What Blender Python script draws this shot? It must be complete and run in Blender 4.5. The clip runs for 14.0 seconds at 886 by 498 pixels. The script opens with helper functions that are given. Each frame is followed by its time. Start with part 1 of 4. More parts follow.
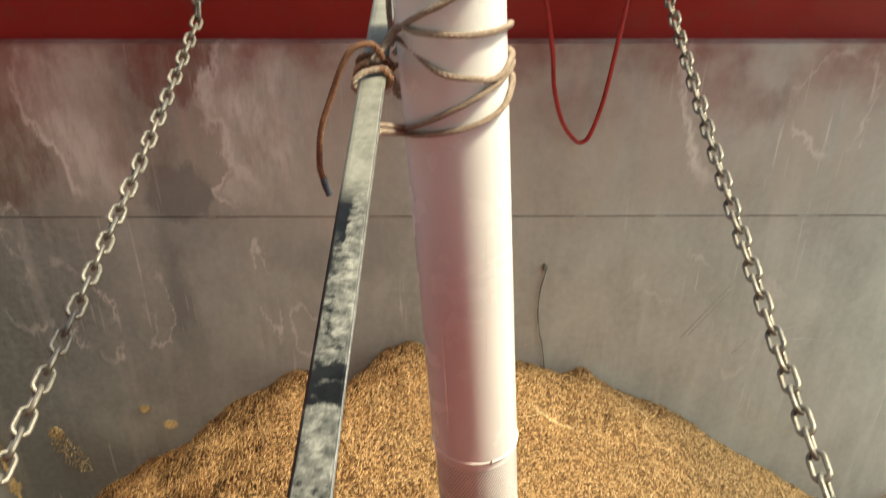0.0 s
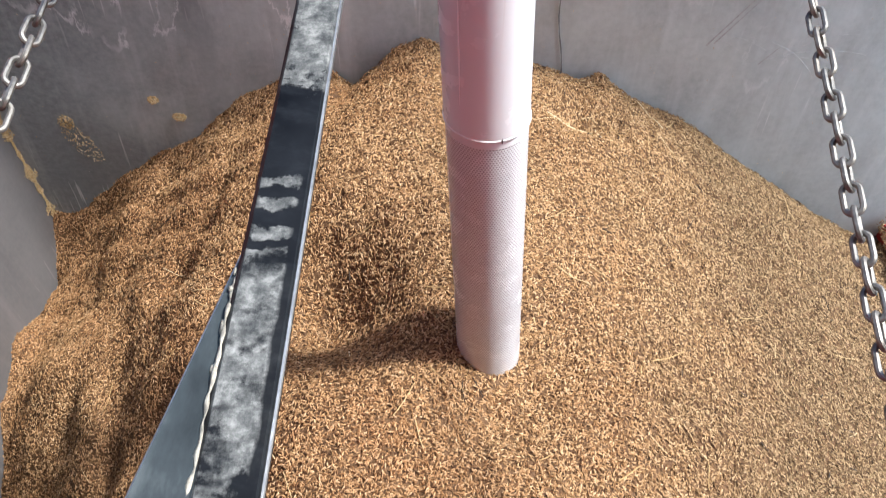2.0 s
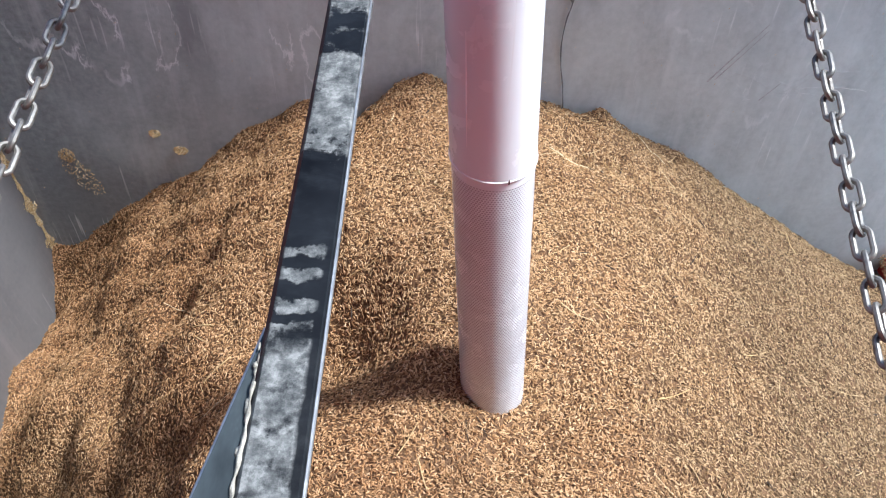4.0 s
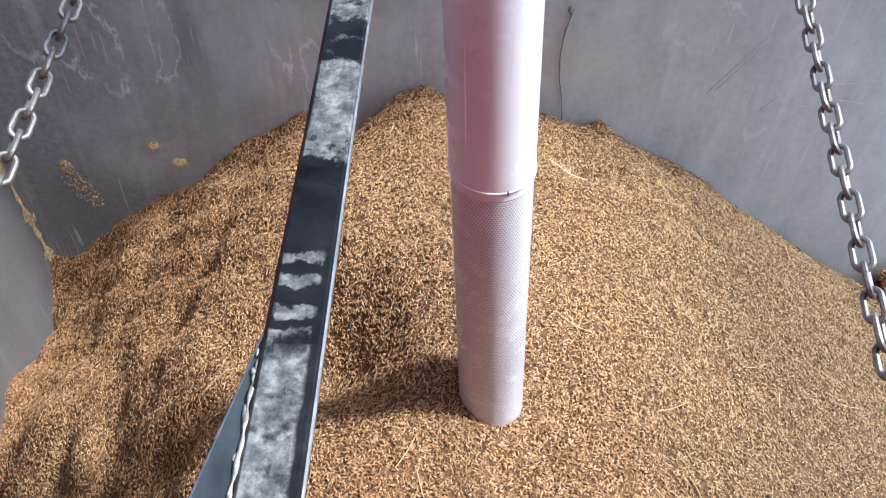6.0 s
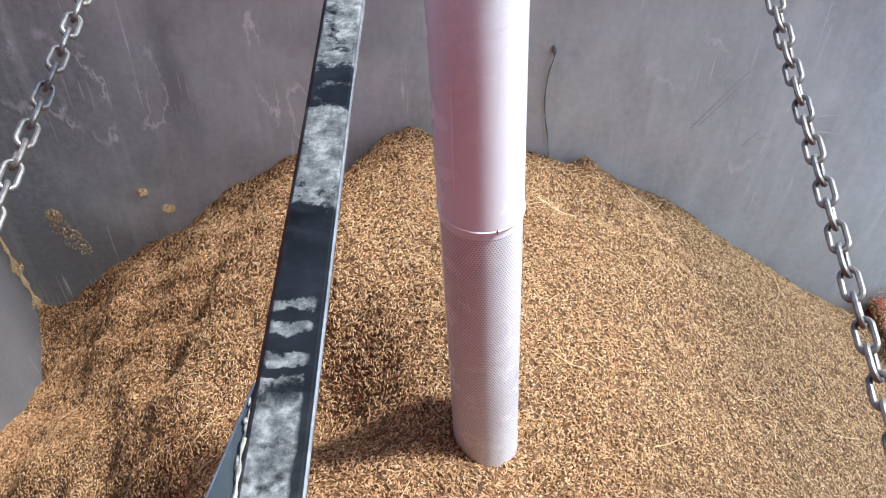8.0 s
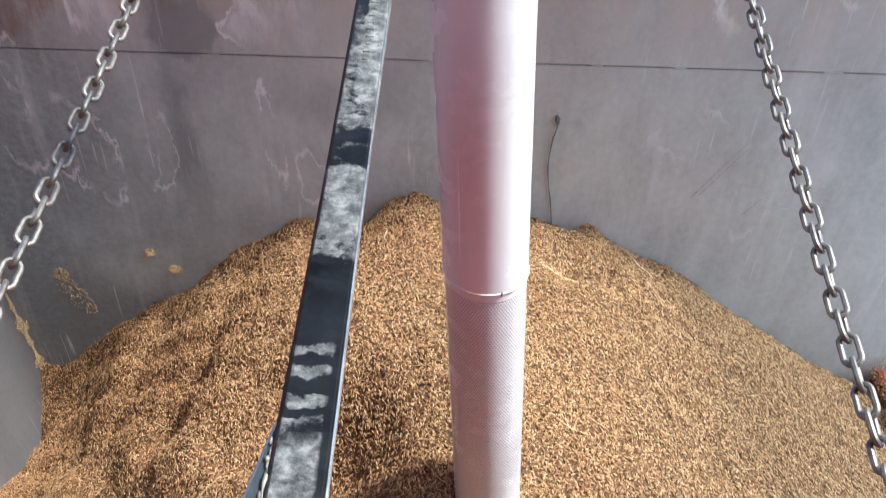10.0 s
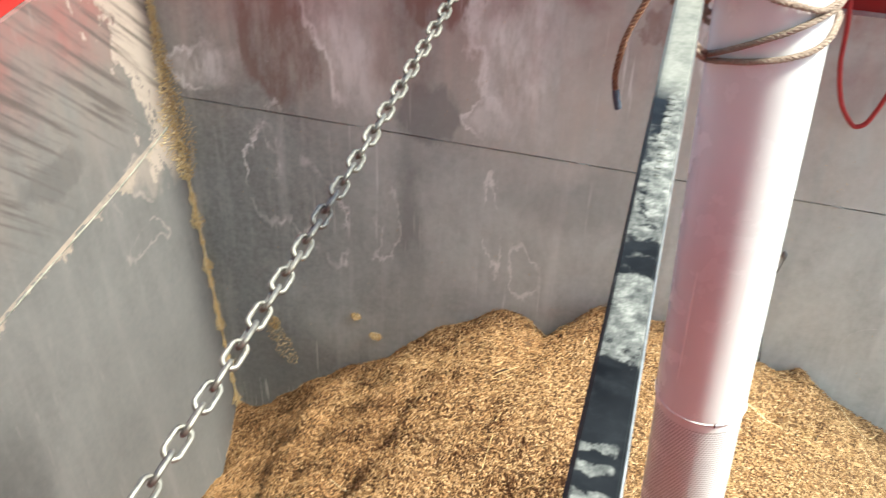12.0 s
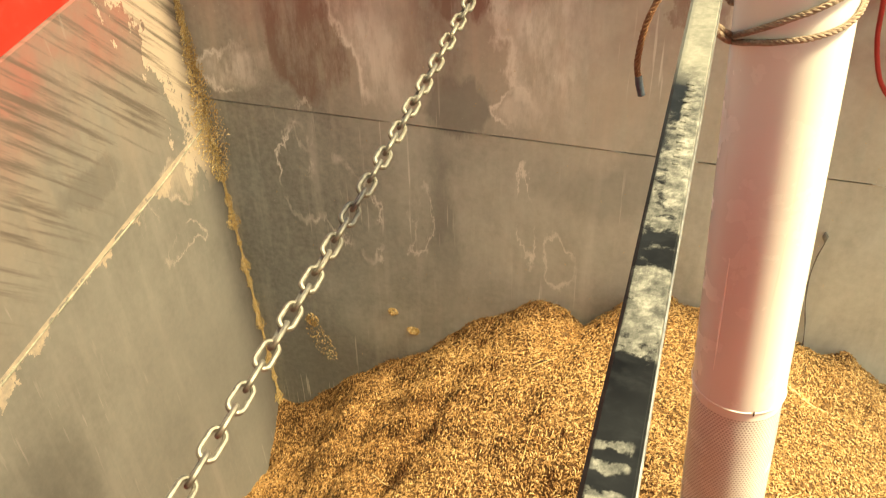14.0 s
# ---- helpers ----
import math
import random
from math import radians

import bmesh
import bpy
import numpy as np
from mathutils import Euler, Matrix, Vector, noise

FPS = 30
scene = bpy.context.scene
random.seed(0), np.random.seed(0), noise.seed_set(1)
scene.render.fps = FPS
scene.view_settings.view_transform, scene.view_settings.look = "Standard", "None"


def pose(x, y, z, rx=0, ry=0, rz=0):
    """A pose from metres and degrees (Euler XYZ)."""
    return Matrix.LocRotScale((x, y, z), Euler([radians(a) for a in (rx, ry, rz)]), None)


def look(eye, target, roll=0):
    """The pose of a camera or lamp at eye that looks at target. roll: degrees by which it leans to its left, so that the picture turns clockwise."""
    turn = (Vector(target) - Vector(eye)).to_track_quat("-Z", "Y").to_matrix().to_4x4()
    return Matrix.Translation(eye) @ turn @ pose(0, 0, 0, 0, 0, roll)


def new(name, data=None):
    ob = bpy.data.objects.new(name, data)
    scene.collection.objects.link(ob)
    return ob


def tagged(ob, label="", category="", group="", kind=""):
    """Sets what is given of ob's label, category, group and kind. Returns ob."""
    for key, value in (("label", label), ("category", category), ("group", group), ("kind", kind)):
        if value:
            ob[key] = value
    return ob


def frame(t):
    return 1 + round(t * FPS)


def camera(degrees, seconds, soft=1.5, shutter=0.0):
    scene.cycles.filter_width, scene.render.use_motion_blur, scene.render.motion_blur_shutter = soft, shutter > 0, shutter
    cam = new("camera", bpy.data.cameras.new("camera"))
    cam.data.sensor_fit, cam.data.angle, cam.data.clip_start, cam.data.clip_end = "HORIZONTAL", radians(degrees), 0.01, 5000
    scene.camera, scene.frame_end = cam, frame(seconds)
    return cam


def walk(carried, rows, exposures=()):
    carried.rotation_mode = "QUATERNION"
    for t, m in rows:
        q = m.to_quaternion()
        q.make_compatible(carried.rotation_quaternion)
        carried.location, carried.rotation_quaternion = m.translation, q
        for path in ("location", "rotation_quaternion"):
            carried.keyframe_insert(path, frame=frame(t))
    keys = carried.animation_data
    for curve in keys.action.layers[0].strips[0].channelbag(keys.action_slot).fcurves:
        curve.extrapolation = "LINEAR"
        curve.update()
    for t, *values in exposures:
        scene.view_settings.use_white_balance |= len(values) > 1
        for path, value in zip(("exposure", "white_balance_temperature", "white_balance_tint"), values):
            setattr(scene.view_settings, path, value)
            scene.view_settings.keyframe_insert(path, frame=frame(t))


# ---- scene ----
cam = camera(54.3, 14.0, soft=1.1, shutter=0.5)
# seconds, stops, kelvin, tint
EXPOSURES = [(0.0, 1.26, 8067, -5), (0.3, 1.29, 7249, -5), (0.8, 1.36, 6352, 3), (1.5, 1.36, 5943, 6), (2.5, 1.34, 5579, 6), (5.5, 1.34, 5334, 6), (9.5, 1.37, 5528, 5), (11.1, 1.43, 5722, 4), (11.5, 1.56, 5650, 2), (12.0, 1.85, 6185, -6), (12.5, 1.87, 8254, -7), (13.2, 1.85, 10086, -7), (14.0, 1.86, 12371, -8)]
PATH = [
    (0, (0.006, 0.0, 1.161), (-0.001, 1.698, 0.104), -0.1),
    (0.5, (0.0, 0.01, 1.133), (-0.042, 1.608, -0.07), 0.3),
    (1, (0.003, 0.01, 1.102), (-0.041, 1.481, -0.253), 1.3),
    (1.5, (0.004, 0.002, 1.083), (-0.026, 1.365, -0.38), 1.8),
    (2, (0.008, -0.006, 1.079), (-0.015, 1.286, -0.447), 1.6),
    (2.5, (0.008, -0.008, 1.079), (-0.008, 1.263, -0.465), 1.4),
    (3, (0.005, -0.001, 1.076), (-0.007, 1.289, -0.452), 1.3),
    (3.2, (0.003, 0.012, 1.092), (-0.011, 1.342, -0.402), 1.2),
    (5.3, (-0.012, 0.01, 1.069), (-0.034, 1.353, -0.413), 3.5),
    (5.5, (-0.01, 0.011, 1.072), (-0.029, 1.354, -0.41), 3.4),
    (6, (-0.005, 0.01, 1.082), (-0.021, 1.372, -0.382), 2.0),
    (6.5, (-0.005, 0.011, 1.085), (-0.013, 1.402, -0.352), 1.4),
    (7, (-0.005, 0.014, 1.081), (-0.008, 1.426, -0.335), 0.9),
    (9.5, (-0.008, -0.002, 1.09), (0.004, 1.47, -0.263), 1.9),
    (10, (-0.01, -0.008, 1.092), (-0.014, 1.523, -0.195), 1.8),
    (10.5, (-0.012, -0.013, 1.093), (-0.049, 1.568, -0.131), 1.7),
    (11, (-0.013, -0.017, 1.093), (-0.087, 1.572, -0.119), 1.8),
    (11.5, (-0.033, -0.014, 1.11), (-0.25, 1.646, 0.017), 1.3),
    (12, (-0.06, -0.03, 1.102), (-0.503, 1.568, -0.017), 2.5),
    (12.5, (-0.061, -0.033, 1.098), (-0.552, 1.517, -0.068), 1.9),
    (13, (-0.057, -0.031, 1.098), (-0.567, 1.512, -0.068), 0.9),
    (13.5, (-0.054, -0.026, 1.098), (-0.576, 1.509, -0.072), 0.0),
    (14, (-0.048, -0.021, 1.103), (-0.576, 1.538, -0.032), -1.2),
]
walk(cam, [(t, look(eye, target, roll)) for t, eye, target, roll in PATH], EXPOSURES)

# ---------------------------------------------------------------- light
world = bpy.data.worlds.new("sky")
scene.world = world
world.use_nodes = True
wn = world.node_tree.nodes
sky = wn.new("ShaderNodeTexSky")
sky.sky_type = "NISHITA"
sky.sun_disc = False
SUN_EL, SUN_AZ = 57.0, 90.0  # azimuth from +y towards +x
sky.sun_elevation, sky.sun_rotation = radians(SUN_EL), radians(SUN_AZ)
sky.dust_density = 3.0
wn["Background"].inputs["Strength"].default_value = 0.13
world.node_tree.links.new(sky.outputs["Color"], wn["Background"].inputs["Color"])
sun = new("sun", bpy.data.lights.new("sun", "SUN"))
sun.data.energy, sun.data.angle, sun.data.color = 3.2, radians(7.0), (1.0, 0.93, 0.84)
ce = math.cos(radians(SUN_EL))
sun.matrix_world = look((ce * math.sin(radians(SUN_AZ)) * 20, ce * math.cos(radians(SUN_AZ)) * 20, math.sin(radians(SUN_EL)) * 20), (0, 0, 0))

# ---------------------------------------------------------------- materials


class Mat:
    """A node material in short steps."""

    def __init__(self, name, rough=0.6, metal=0.0, spec=0.5):
        self.m = bpy.data.materials.new(name)
        self.m.use_nodes = True
        self.t = self.m.node_tree
        self.b = self.t.nodes["Principled BSDF"]
        self.b.inputs["Roughness"].default_value = rough
        self.b.inputs["Metallic"].default_value = metal
        self.b.inputs["Specular IOR Level"].default_value = spec
        self.co = self.t.nodes.new("ShaderNodeTexCoord").outputs["Object"]

    def link(self, a, b):
        self.t.links.new(a, b)

    def scaled(self, s, off=(0, 0, 0)):
        n = self.t.nodes.new("ShaderNodeMapping")
        n.inputs["Scale"].default_value = s
        n.inputs["Location"].default_value = off
        self.link(self.co, n.inputs["Vector"])
        return n.outputs["Vector"]

    def noise(self, scale, detail=4, rough=0.55, vec=None, dist=0.0):
        n = self.t.nodes.new("ShaderNodeTexNoise")
        n.inputs["Scale"].default_value, n.inputs["Detail"].default_value = scale, detail
        n.inputs["Roughness"].default_value, n.inputs["Distortion"].default_value = rough, dist
        self.link(vec if vec is not None else self.co, n.inputs["Vector"])
        return n.outputs["Fac"]

    def ramp(self, fac, *stops):
        n = self.t.nodes.new("ShaderNodeValToRGB")
        e = n.color_ramp.elements
        while len(e) < len(stops):
            e.new(0.5)
        for el, (p, c) in zip(e, stops):
            el.position = p
            el.color = (c, c, c, 1) if isinstance(c, (int, float)) else (*c, 1)
        self.link(fac, n.inputs["Fac"])
        return n.outputs["Color"]

    def mix(self, fac, a, b, mode="MIX"):
        n = self.t.nodes.new("ShaderNodeMix")
        n.data_type, n.blend_type = "RGBA", mode
        for sock, v in ((n.inputs["Factor"], fac), (n.inputs[6], a), (n.inputs[7], b)):
            if isinstance(v, (int, float)):
                sock.default_value = v
            elif isinstance(v, tuple):
                sock.default_value = (*v, 1)
            else:
                self.link(v, sock)
        return n.outputs[2]

    def math(self, op, a, b=0.0, c=0.0):
        n = self.t.nodes.new("ShaderNodeMath")
        n.operation = op
        for sock, v in zip(n.inputs, (a, b, c)):
            if isinstance(v, (int, float)):
                sock.default_value = v
            else:
                self.link(v, sock)
        return n.outputs[0]

    def axis(self, name):
        n = self.t.nodes.new("ShaderNodeSeparateXYZ")
        self.link(self.co, n.inputs[0])
        return n.outputs[name]

    def island(self):
        return self.t.nodes.new("ShaderNodeNewGeometry").outputs["Random Per Island"]

    def random(self):
        return self.t.nodes.new("ShaderNodeObjectInfo").outputs["Random"]

    def done(self, colour, rough=None, bump=None, strength=0.3, distance=0.002):
        if isinstance(colour, tuple):
            self.b.inputs["Base Color"].default_value = (*colour, 1)
        else:
            self.link(colour, self.b.inputs["Base Color"])
        if rough is not None:
            self.link(rough, self.b.inputs["Roughness"])
        if bump is not None:
            n = self.t.nodes.new("ShaderNodeBump")
            n.inputs["Strength"].default_value, n.inputs["Distance"].default_value = strength, distance
            self.link(bump, n.inputs["Height"])
            self.link(n.outputs["Normal"], self.b.inputs["Normal"])
        return self.m


def steel_wall(name, across, seed, tone):
    """Grey scuffed sheet steel with tide marks, limewash runs and red overspray near its top."""
    k = Mat(name, 0.5, 0.0, 0.5)
    off = (seed, seed * 1.7, seed * 0.6)
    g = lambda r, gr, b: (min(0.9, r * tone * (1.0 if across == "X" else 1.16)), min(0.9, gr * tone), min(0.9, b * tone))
    front = across == "X"
    # front wall paler eastward: sky gloss and western shade put into its tone
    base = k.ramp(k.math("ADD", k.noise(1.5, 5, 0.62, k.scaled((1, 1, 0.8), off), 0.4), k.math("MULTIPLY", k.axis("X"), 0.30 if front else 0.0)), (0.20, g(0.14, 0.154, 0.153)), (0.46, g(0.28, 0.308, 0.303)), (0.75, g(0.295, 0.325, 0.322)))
    mottle = k.noise(7, 9, 0.72, k.scaled((1, 1, 0.55), off), 0.3)
    base = k.mix(1.0, base, k.ramp(mottle, (0.34, 0.80 if front else 0.86), (0.50, 0.98), (0.66, 1.12 if front else 1.08)), "MULTIPLY")
    fine = k.noise(60, 4, 0.65)
    col = k.mix(k.ramp(fine, (0.35, 0.0), (0.8, 0.25)), base, g(0.50, 0.51, 0.51))
    runs = k.noise(1.0, 4, 0.6, k.scaled((16 if front else 1, 16 if not front else 1, 1.2), off))
    col = k.mix(k.ramp(runs, (0.52, 0.0), (0.75, 0.3)), col, g(0.54, 0.55, 0.55))
    col = k.mix(k.ramp(runs, (0.28, 0.22), (0.42, 0.0)), col, g(0.19, 0.20, 0.205))
    z = k.axis("Z")
    if not front:  # the red line of a side wall climbs towards the front
        z = k.math("ADD", z, k.math("MULTIPLY", k.math("SUBTRACT", WY, k.axis("Y")), 0.17))
    # stains and one painted shade: ovals with outlines frayed by noise at two scales
    fray = lambda o: k.math("ADD", k.math("MULTIPLY", k.math("SUBTRACT", k.noise(4.5, 2, 0.5, k.scaled((1, 1, 0.6), (o, seed, 2 * o))), 0.5), 0.22),
                            k.math("MULTIPLY", k.math("SUBTRACT", k.noise(20, 8, 0.70, k.scaled((1, 1, 0.45), (seed, o, o))), 0.5), 0.12))
    fu, fz = k.math("ADD", k.axis(across), fray(3.1)), k.math("ADD", k.axis("Z"), fray(8.4))

    def oval(cu, cz, ru, rz):
        du = k.math("DIVIDE", k.math("SUBTRACT", fu, cu), ru)
        dz = k.math("DIVIDE", k.math("SUBTRACT", fz, cz), rz)
        return k.math("SQRT", k.math("ADD", k.math("MULTIPLY", du, du), k.math("MULTIPLY", dz, dz)))

    up = k.ramp(k.math("ADD", z, k.math("MULTIPLY", k.noise(5, 4, 0.6), 0.30)), (0.30, 0.0), (0.52, 1.0))
    streak = k.ramp(runs, (0.35, 0.35), (0.6, 1.0))
    col = k.mix(k.math("MULTIPLY", up, k.math("MULTIPLY", streak, 0.6)), col, g(0.32, 0.278, 0.248) if front else g(0.40, 0.36, 0.32))
    grainy = k.ramp(k.noise(20, 9, 0.74, k.scaled((1, 1, 0.28), off)), (0.38, 0.15), (0.55, 1.0))
    for cu, cz, ru, rz, edge, weight, c in STAINS[across]:
        d = oval(cu, cz, ru, rz)
        m = k.ramp(d, (max(0.0, 1 - edge), 1.0), (1.0, 0.0))
        if c != STAIN_SHADE:
            m = k.math("MULTIPLY", m, grainy)
        west = k.math("DIVIDE", k.math("SUBTRACT", fu, cu), ru)
        if c == LIME and front:
            m = k.math("MULTIPLY", m, k.ramp(k.math("ADD", k.math("MULTIPLY", west, 0.5), 0.5), (0.05, 1.0), (0.35, 0.75), (0.8, 0.12), (1.0, 0.0)))
        col = k.mix(k.math("MULTIPLY", m, weight), col, g(*c))
        if c == LIME:  # a pale rim where the limewash dried
            rim = k.ramp(k.math("ABSOLUTE", k.math("SUBTRACT", d, 1.0)), (0.0, 1.0), (0.12, 0.0))
            rim = k.math("MULTIPLY", rim, k.ramp(k.math("ADD", west, 1.0), (0.35, 1.0), (0.8, 0.0)))
            col = k.mix(k.math("MULTIPLY", rim, 0.8), col, g(0.72, 0.69, 0.63))
    # tide marks: thin pale outlines of dried runs, broken in places
    broken = k.ramp(k.noise(7, 3, 0.55, k.scaled((1, 1, 1), (seed + 4, 2, 1))), (0.40, 0.0), (0.54, 1.0))
    for cu, cz, ru, rz, weight in TIDES[across]:
        line = k.ramp(k.math("ABSOLUTE", k.math("SUBTRACT", oval(cu, cz, ru, rz), 1.0)), (0.0, 1.0), (0.04, 0.7), (0.10, 0.0))
        col = k.mix(k.math("MULTIPLY", k.math("MULTIPLY", line, broken), min(1.0, 1.3 * weight)), col, g(0.78, 0.76, 0.71))
    top = k.ramp(k.math("ADD", z, k.math("MULTIPLY", k.noise(9, 4, 0.65), 0.22)), (0.50, 0.0), (0.74, 0.8))
    col = k.mix(k.math("MULTIPLY", top, k.ramp(k.noise(7, 4), (0.38, 0.25), (0.6, 1.0))), col, (0.23, 0.05, 0.045))
    if not front:
        # limed flakes towards the front corner, and slanting wipe marks
        y = k.axis("Y")
        near = k.math("GREATER_THAN", k.math("ADD", k.math("ADD", y, k.math("MULTIPLY", z, 0.3)), k.math("MULTIPLY", k.math("SUBTRACT", k.noise(6, 6, 0.7, k.scaled((1, 1, 0.6))), 0.5), 0.75)), 1.56)
        lower = k.ramp(z, (0.0, 0.0), (0.08, 1.0))
        col = k.mix(k.math("MULTIPLY", k.math("MULTIPLY", near, lower), 0.75), col, g(0.86, 0.80, 0.69))
        n = k.t.nodes.new("ShaderNodeCombineXYZ")  # lines that fall towards the front
        k.link(k.math("MULTIPLY", k.math("SUBTRACT", k.math("MULTIPLY", y, 0.72), k.math("MULTIPLY", k.axis("Z"), 0.69)), 3.0), n.inputs[0])
        k.link(k.math("MULTIPLY", k.math("ADD", k.math("MULTIPLY", y, 0.69), k.math("MULTIPLY", k.axis("Z"), 0.72)), 60), n.inputs[1])
        wipe = k.ramp(k.noise(1.0, 5, 0.65, n.outputs[0], 0.15), (0.50, 0.0), (0.62, 0.8))
        high = k.ramp(z, (0.16, 0.0), (0.3, 1.0))
        col = k.mix(k.math("MULTIPLY", wipe, high), col, g(0.15, 0.14, 0.13))
        # pale dust caught in smears under the sloping weld
        drop = k.math("SUBTRACT", k.math("ADD", k.math("MULTIPLY", k.axis("Y"), 0.1885), -0.155), k.axis("Z"))
        wide = k.math("MULTIPLY", k.ramp(k.noise(9, 5, 0.65), (0.42, 0.0), (0.68, 1.0)), 0.075)
        under = k.math("MULTIPLY", k.math("GREATER_THAN", drop, -0.004), k.math("LESS_THAN", drop, wide))
        col = k.mix(k.math("MULTIPLY", under, k.ramp(k.noise(40, 5, 0.7), (0.3, 0.2), (0.6, 0.75))), col, g(0.86, 0.78, 0.64))
    # scratches
    sc = k.noise(1.0, 2, 0.5, k.scaled((90, 90, 4), (seed, 0, 0)))
    scm = k.math("MULTIPLY", k.ramp(sc, (0.66, 0.0), (0.72, 0.5)), k.ramp(k.noise(2.2, 2), (0.5, 0.0), (0.65, 1.0)))
    col = k.mix(scm, col, g(0.56, 0.56, 0.57))
    specks = k.ramp(k.noise(240, 1, 0.5), (0.80, 0.0), (0.83, 0.6))
    col = k.mix(specks, col, g(0.62, 0.60, 0.56))
    rough = k.ramp(k.noise(4, 4), (0.3, 0.36), (0.7, 0.6))
    return k.done(col, rough, k.noise(2.2, 3), 0.35, 0.02)


WY = 1.65                 # inner face of the front wall
BROWN, LIME, STAIN_SHADE = (0.125, 0.080, 0.068), (0.70, 0.66, 0.58), (0.11, 0.117, 0.12)
# along the wall, height, half width, half height, softness of the edge, strength, colour
STAINS = {
    # the first oval is shade low in the west corner, put into the colour
    "X": [(-1.0, -0.62, 0.26, 0.30, 0.9, 0.55, STAIN_SHADE), (-0.62, 0.00, 0.05, 0.33, 0.7, 0.55, STAIN_SHADE), (-0.57, 0.28, 0.10, 0.08, 0.25, 0.6, STAIN_SHADE), (-0.22, 0.12, 0.20, 0.10, 0.5, 0.3, STAIN_SHADE), (-0.95, 0.42, 0.12, 0.20, 0.2, 0.75, BROWN),
          (-0.64, 0.42, 0.12, 0.13, 0.5, 0.5, BROWN), (-0.55, 0.54, 0.10, 0.08, 0.2, 0.75, BROWN), (-0.40, 0.60, 0.26, 0.05, 0.4, 0.7, BROWN), (-0.11, 0.52, 0.035, 0.05, 0.2, 0.6, BROWN), (0.66, 0.49, 0.08, 0.06, 0.5, 0.45, BROWN), (0.42, 0.56, 0.10, 0.05, 0.5, 0.3, BROWN),
          (-1.10, 0.32, 0.10, 0.07, 0.4, 0.75, LIME), (-0.74, 0.46, 0.10, 0.21, 0.3, 0.75, LIME), (-0.33, 0.52, 0.13, 0.27, 0.3, 0.85, LIME), (-0.40, 0.26, 0.08, 0.05, 0.4, 0.6, LIME), (0.60, 0.50, 0.12, 0.18, 0.7, 0.3, LIME), (0.10, 0.55, 0.14, 0.20, 0.6, 0.25, LIME)],
    "Y": [(1.23, 0.20, 0.12, 0.055, 0.25, 0.35, STAIN_SHADE), (1.50, 0.075, 0.06, 0.05, 0.4, 0.55, LIME)],
}
TIDES = {
    "X": [(-0.97, 0.03, 0.05, 0.14, 0.75), (-0.90, -0.01, 0.035, 0.12, 0.6), (-0.84, -0.04, 0.04, 0.16, 0.6), (-0.95, 0.18, 0.04, 0.07, 0.6), (-0.68, -0.06, 0.03, 0.12, 0.5), (-0.41, 0.00, 0.022, 0.13, 0.6), (-0.31, -0.12, 0.05, 0.09, 0.45), (0.78, 0.47, 0.07, 0.10, 0.4), (0.60, 0.02, 0.16, 0.07, 0.25), (0.72, -0.10, 0.05, 0.14, 0.2)],
    "Y": [(1.45, -0.06, 0.07, 0.03, 0.6), (1.38, 0.03, 0.02, 0.05, 0.4)],
}
# same steel; its tone offsets light: raised on the front, lowered on the sides
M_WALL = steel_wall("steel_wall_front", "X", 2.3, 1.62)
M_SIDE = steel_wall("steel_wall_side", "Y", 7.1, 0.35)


def red_paint():
    k = Mat("red_paint", 0.42)
    c = k.ramp(k.noise(3, 5), (0.3, (0.27, 0.012, 0.011)), (0.7, (0.37, 0.022, 0.018)))
    c = k.mix(k.ramp(k.noise(30, 4), (0.55, 0.0), (0.75, 0.5)), c, (0.2, 0.05, 0.04))
    return k.done(c, k.ramp(k.noise(6, 3), (0.3, 0.3), (0.7, 0.55)), k.noise(40, 3), 0.15, 0.002)


M_RED = red_paint()


def grain_mat(name, per_island):
    k = Mat(name, 0.7, 0.0, 0.15)
    if per_island:
        r = k.island()
        c = k.ramp(r, (0.0, (0.04, 0.021, 0.010)), (0.06, (0.14, 0.073, 0.034)), (0.2, (0.280, 0.160, 0.071)), (0.55, (0.412, 0.257, 0.127)), (0.85, (0.53, 0.358, 0.188)), (1.0, (0.62, 0.45, 0.27)))
        # patches of redder, darker grain, more of them towards the west
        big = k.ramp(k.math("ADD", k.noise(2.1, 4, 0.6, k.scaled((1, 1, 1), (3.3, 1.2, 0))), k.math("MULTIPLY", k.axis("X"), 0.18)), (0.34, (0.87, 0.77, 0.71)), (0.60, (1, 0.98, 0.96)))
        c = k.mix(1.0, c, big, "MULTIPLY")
        # olive chaff towards the east, deepened so the colour also carries the shade there
        chaff_shade = k.ramp(k.math("ADD", k.axis("X"), k.math("MULTIPLY", k.noise(3.5, 5, 0.7), 0.7)), (0.66, 0.0), (1.2, 0.8))
        c = k.mix(chaff_shade, c, k.ramp(r, (0.0, (0.025, 0.017, 0.009)), (0.3, (0.13, 0.085, 0.043)), (1.0, (0.40, 0.285, 0.16))))
        return k.done(c)
    # darker under the loose grain: shade between the grains put into this colour
    c = k.ramp(k.noise(120, 3, 0.7), (0.3, (0.055, 0.027, 0.013)), (0.7, (0.19, 0.108, 0.052)))
    return k.done(c, None, k.noise(150, 2), 0.8, 0.004)


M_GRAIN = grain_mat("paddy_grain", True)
M_HEAP = grain_mat("paddy_heap", False)


# paler copy of the grain colour, to offset the shade on the walls
def wall_grain_mat():
    k = Mat("pale_wall_grain", 0.7, 0.0, 0.3)
    return k.done(k.ramp(k.island(), (0.0, (0.42, 0.27, 0.11)), (0.5, (0.58, 0.42, 0.21)), (1.0, (0.74, 0.62, 0.40))))


M_WALL_GRAIN = wall_grain_mat()


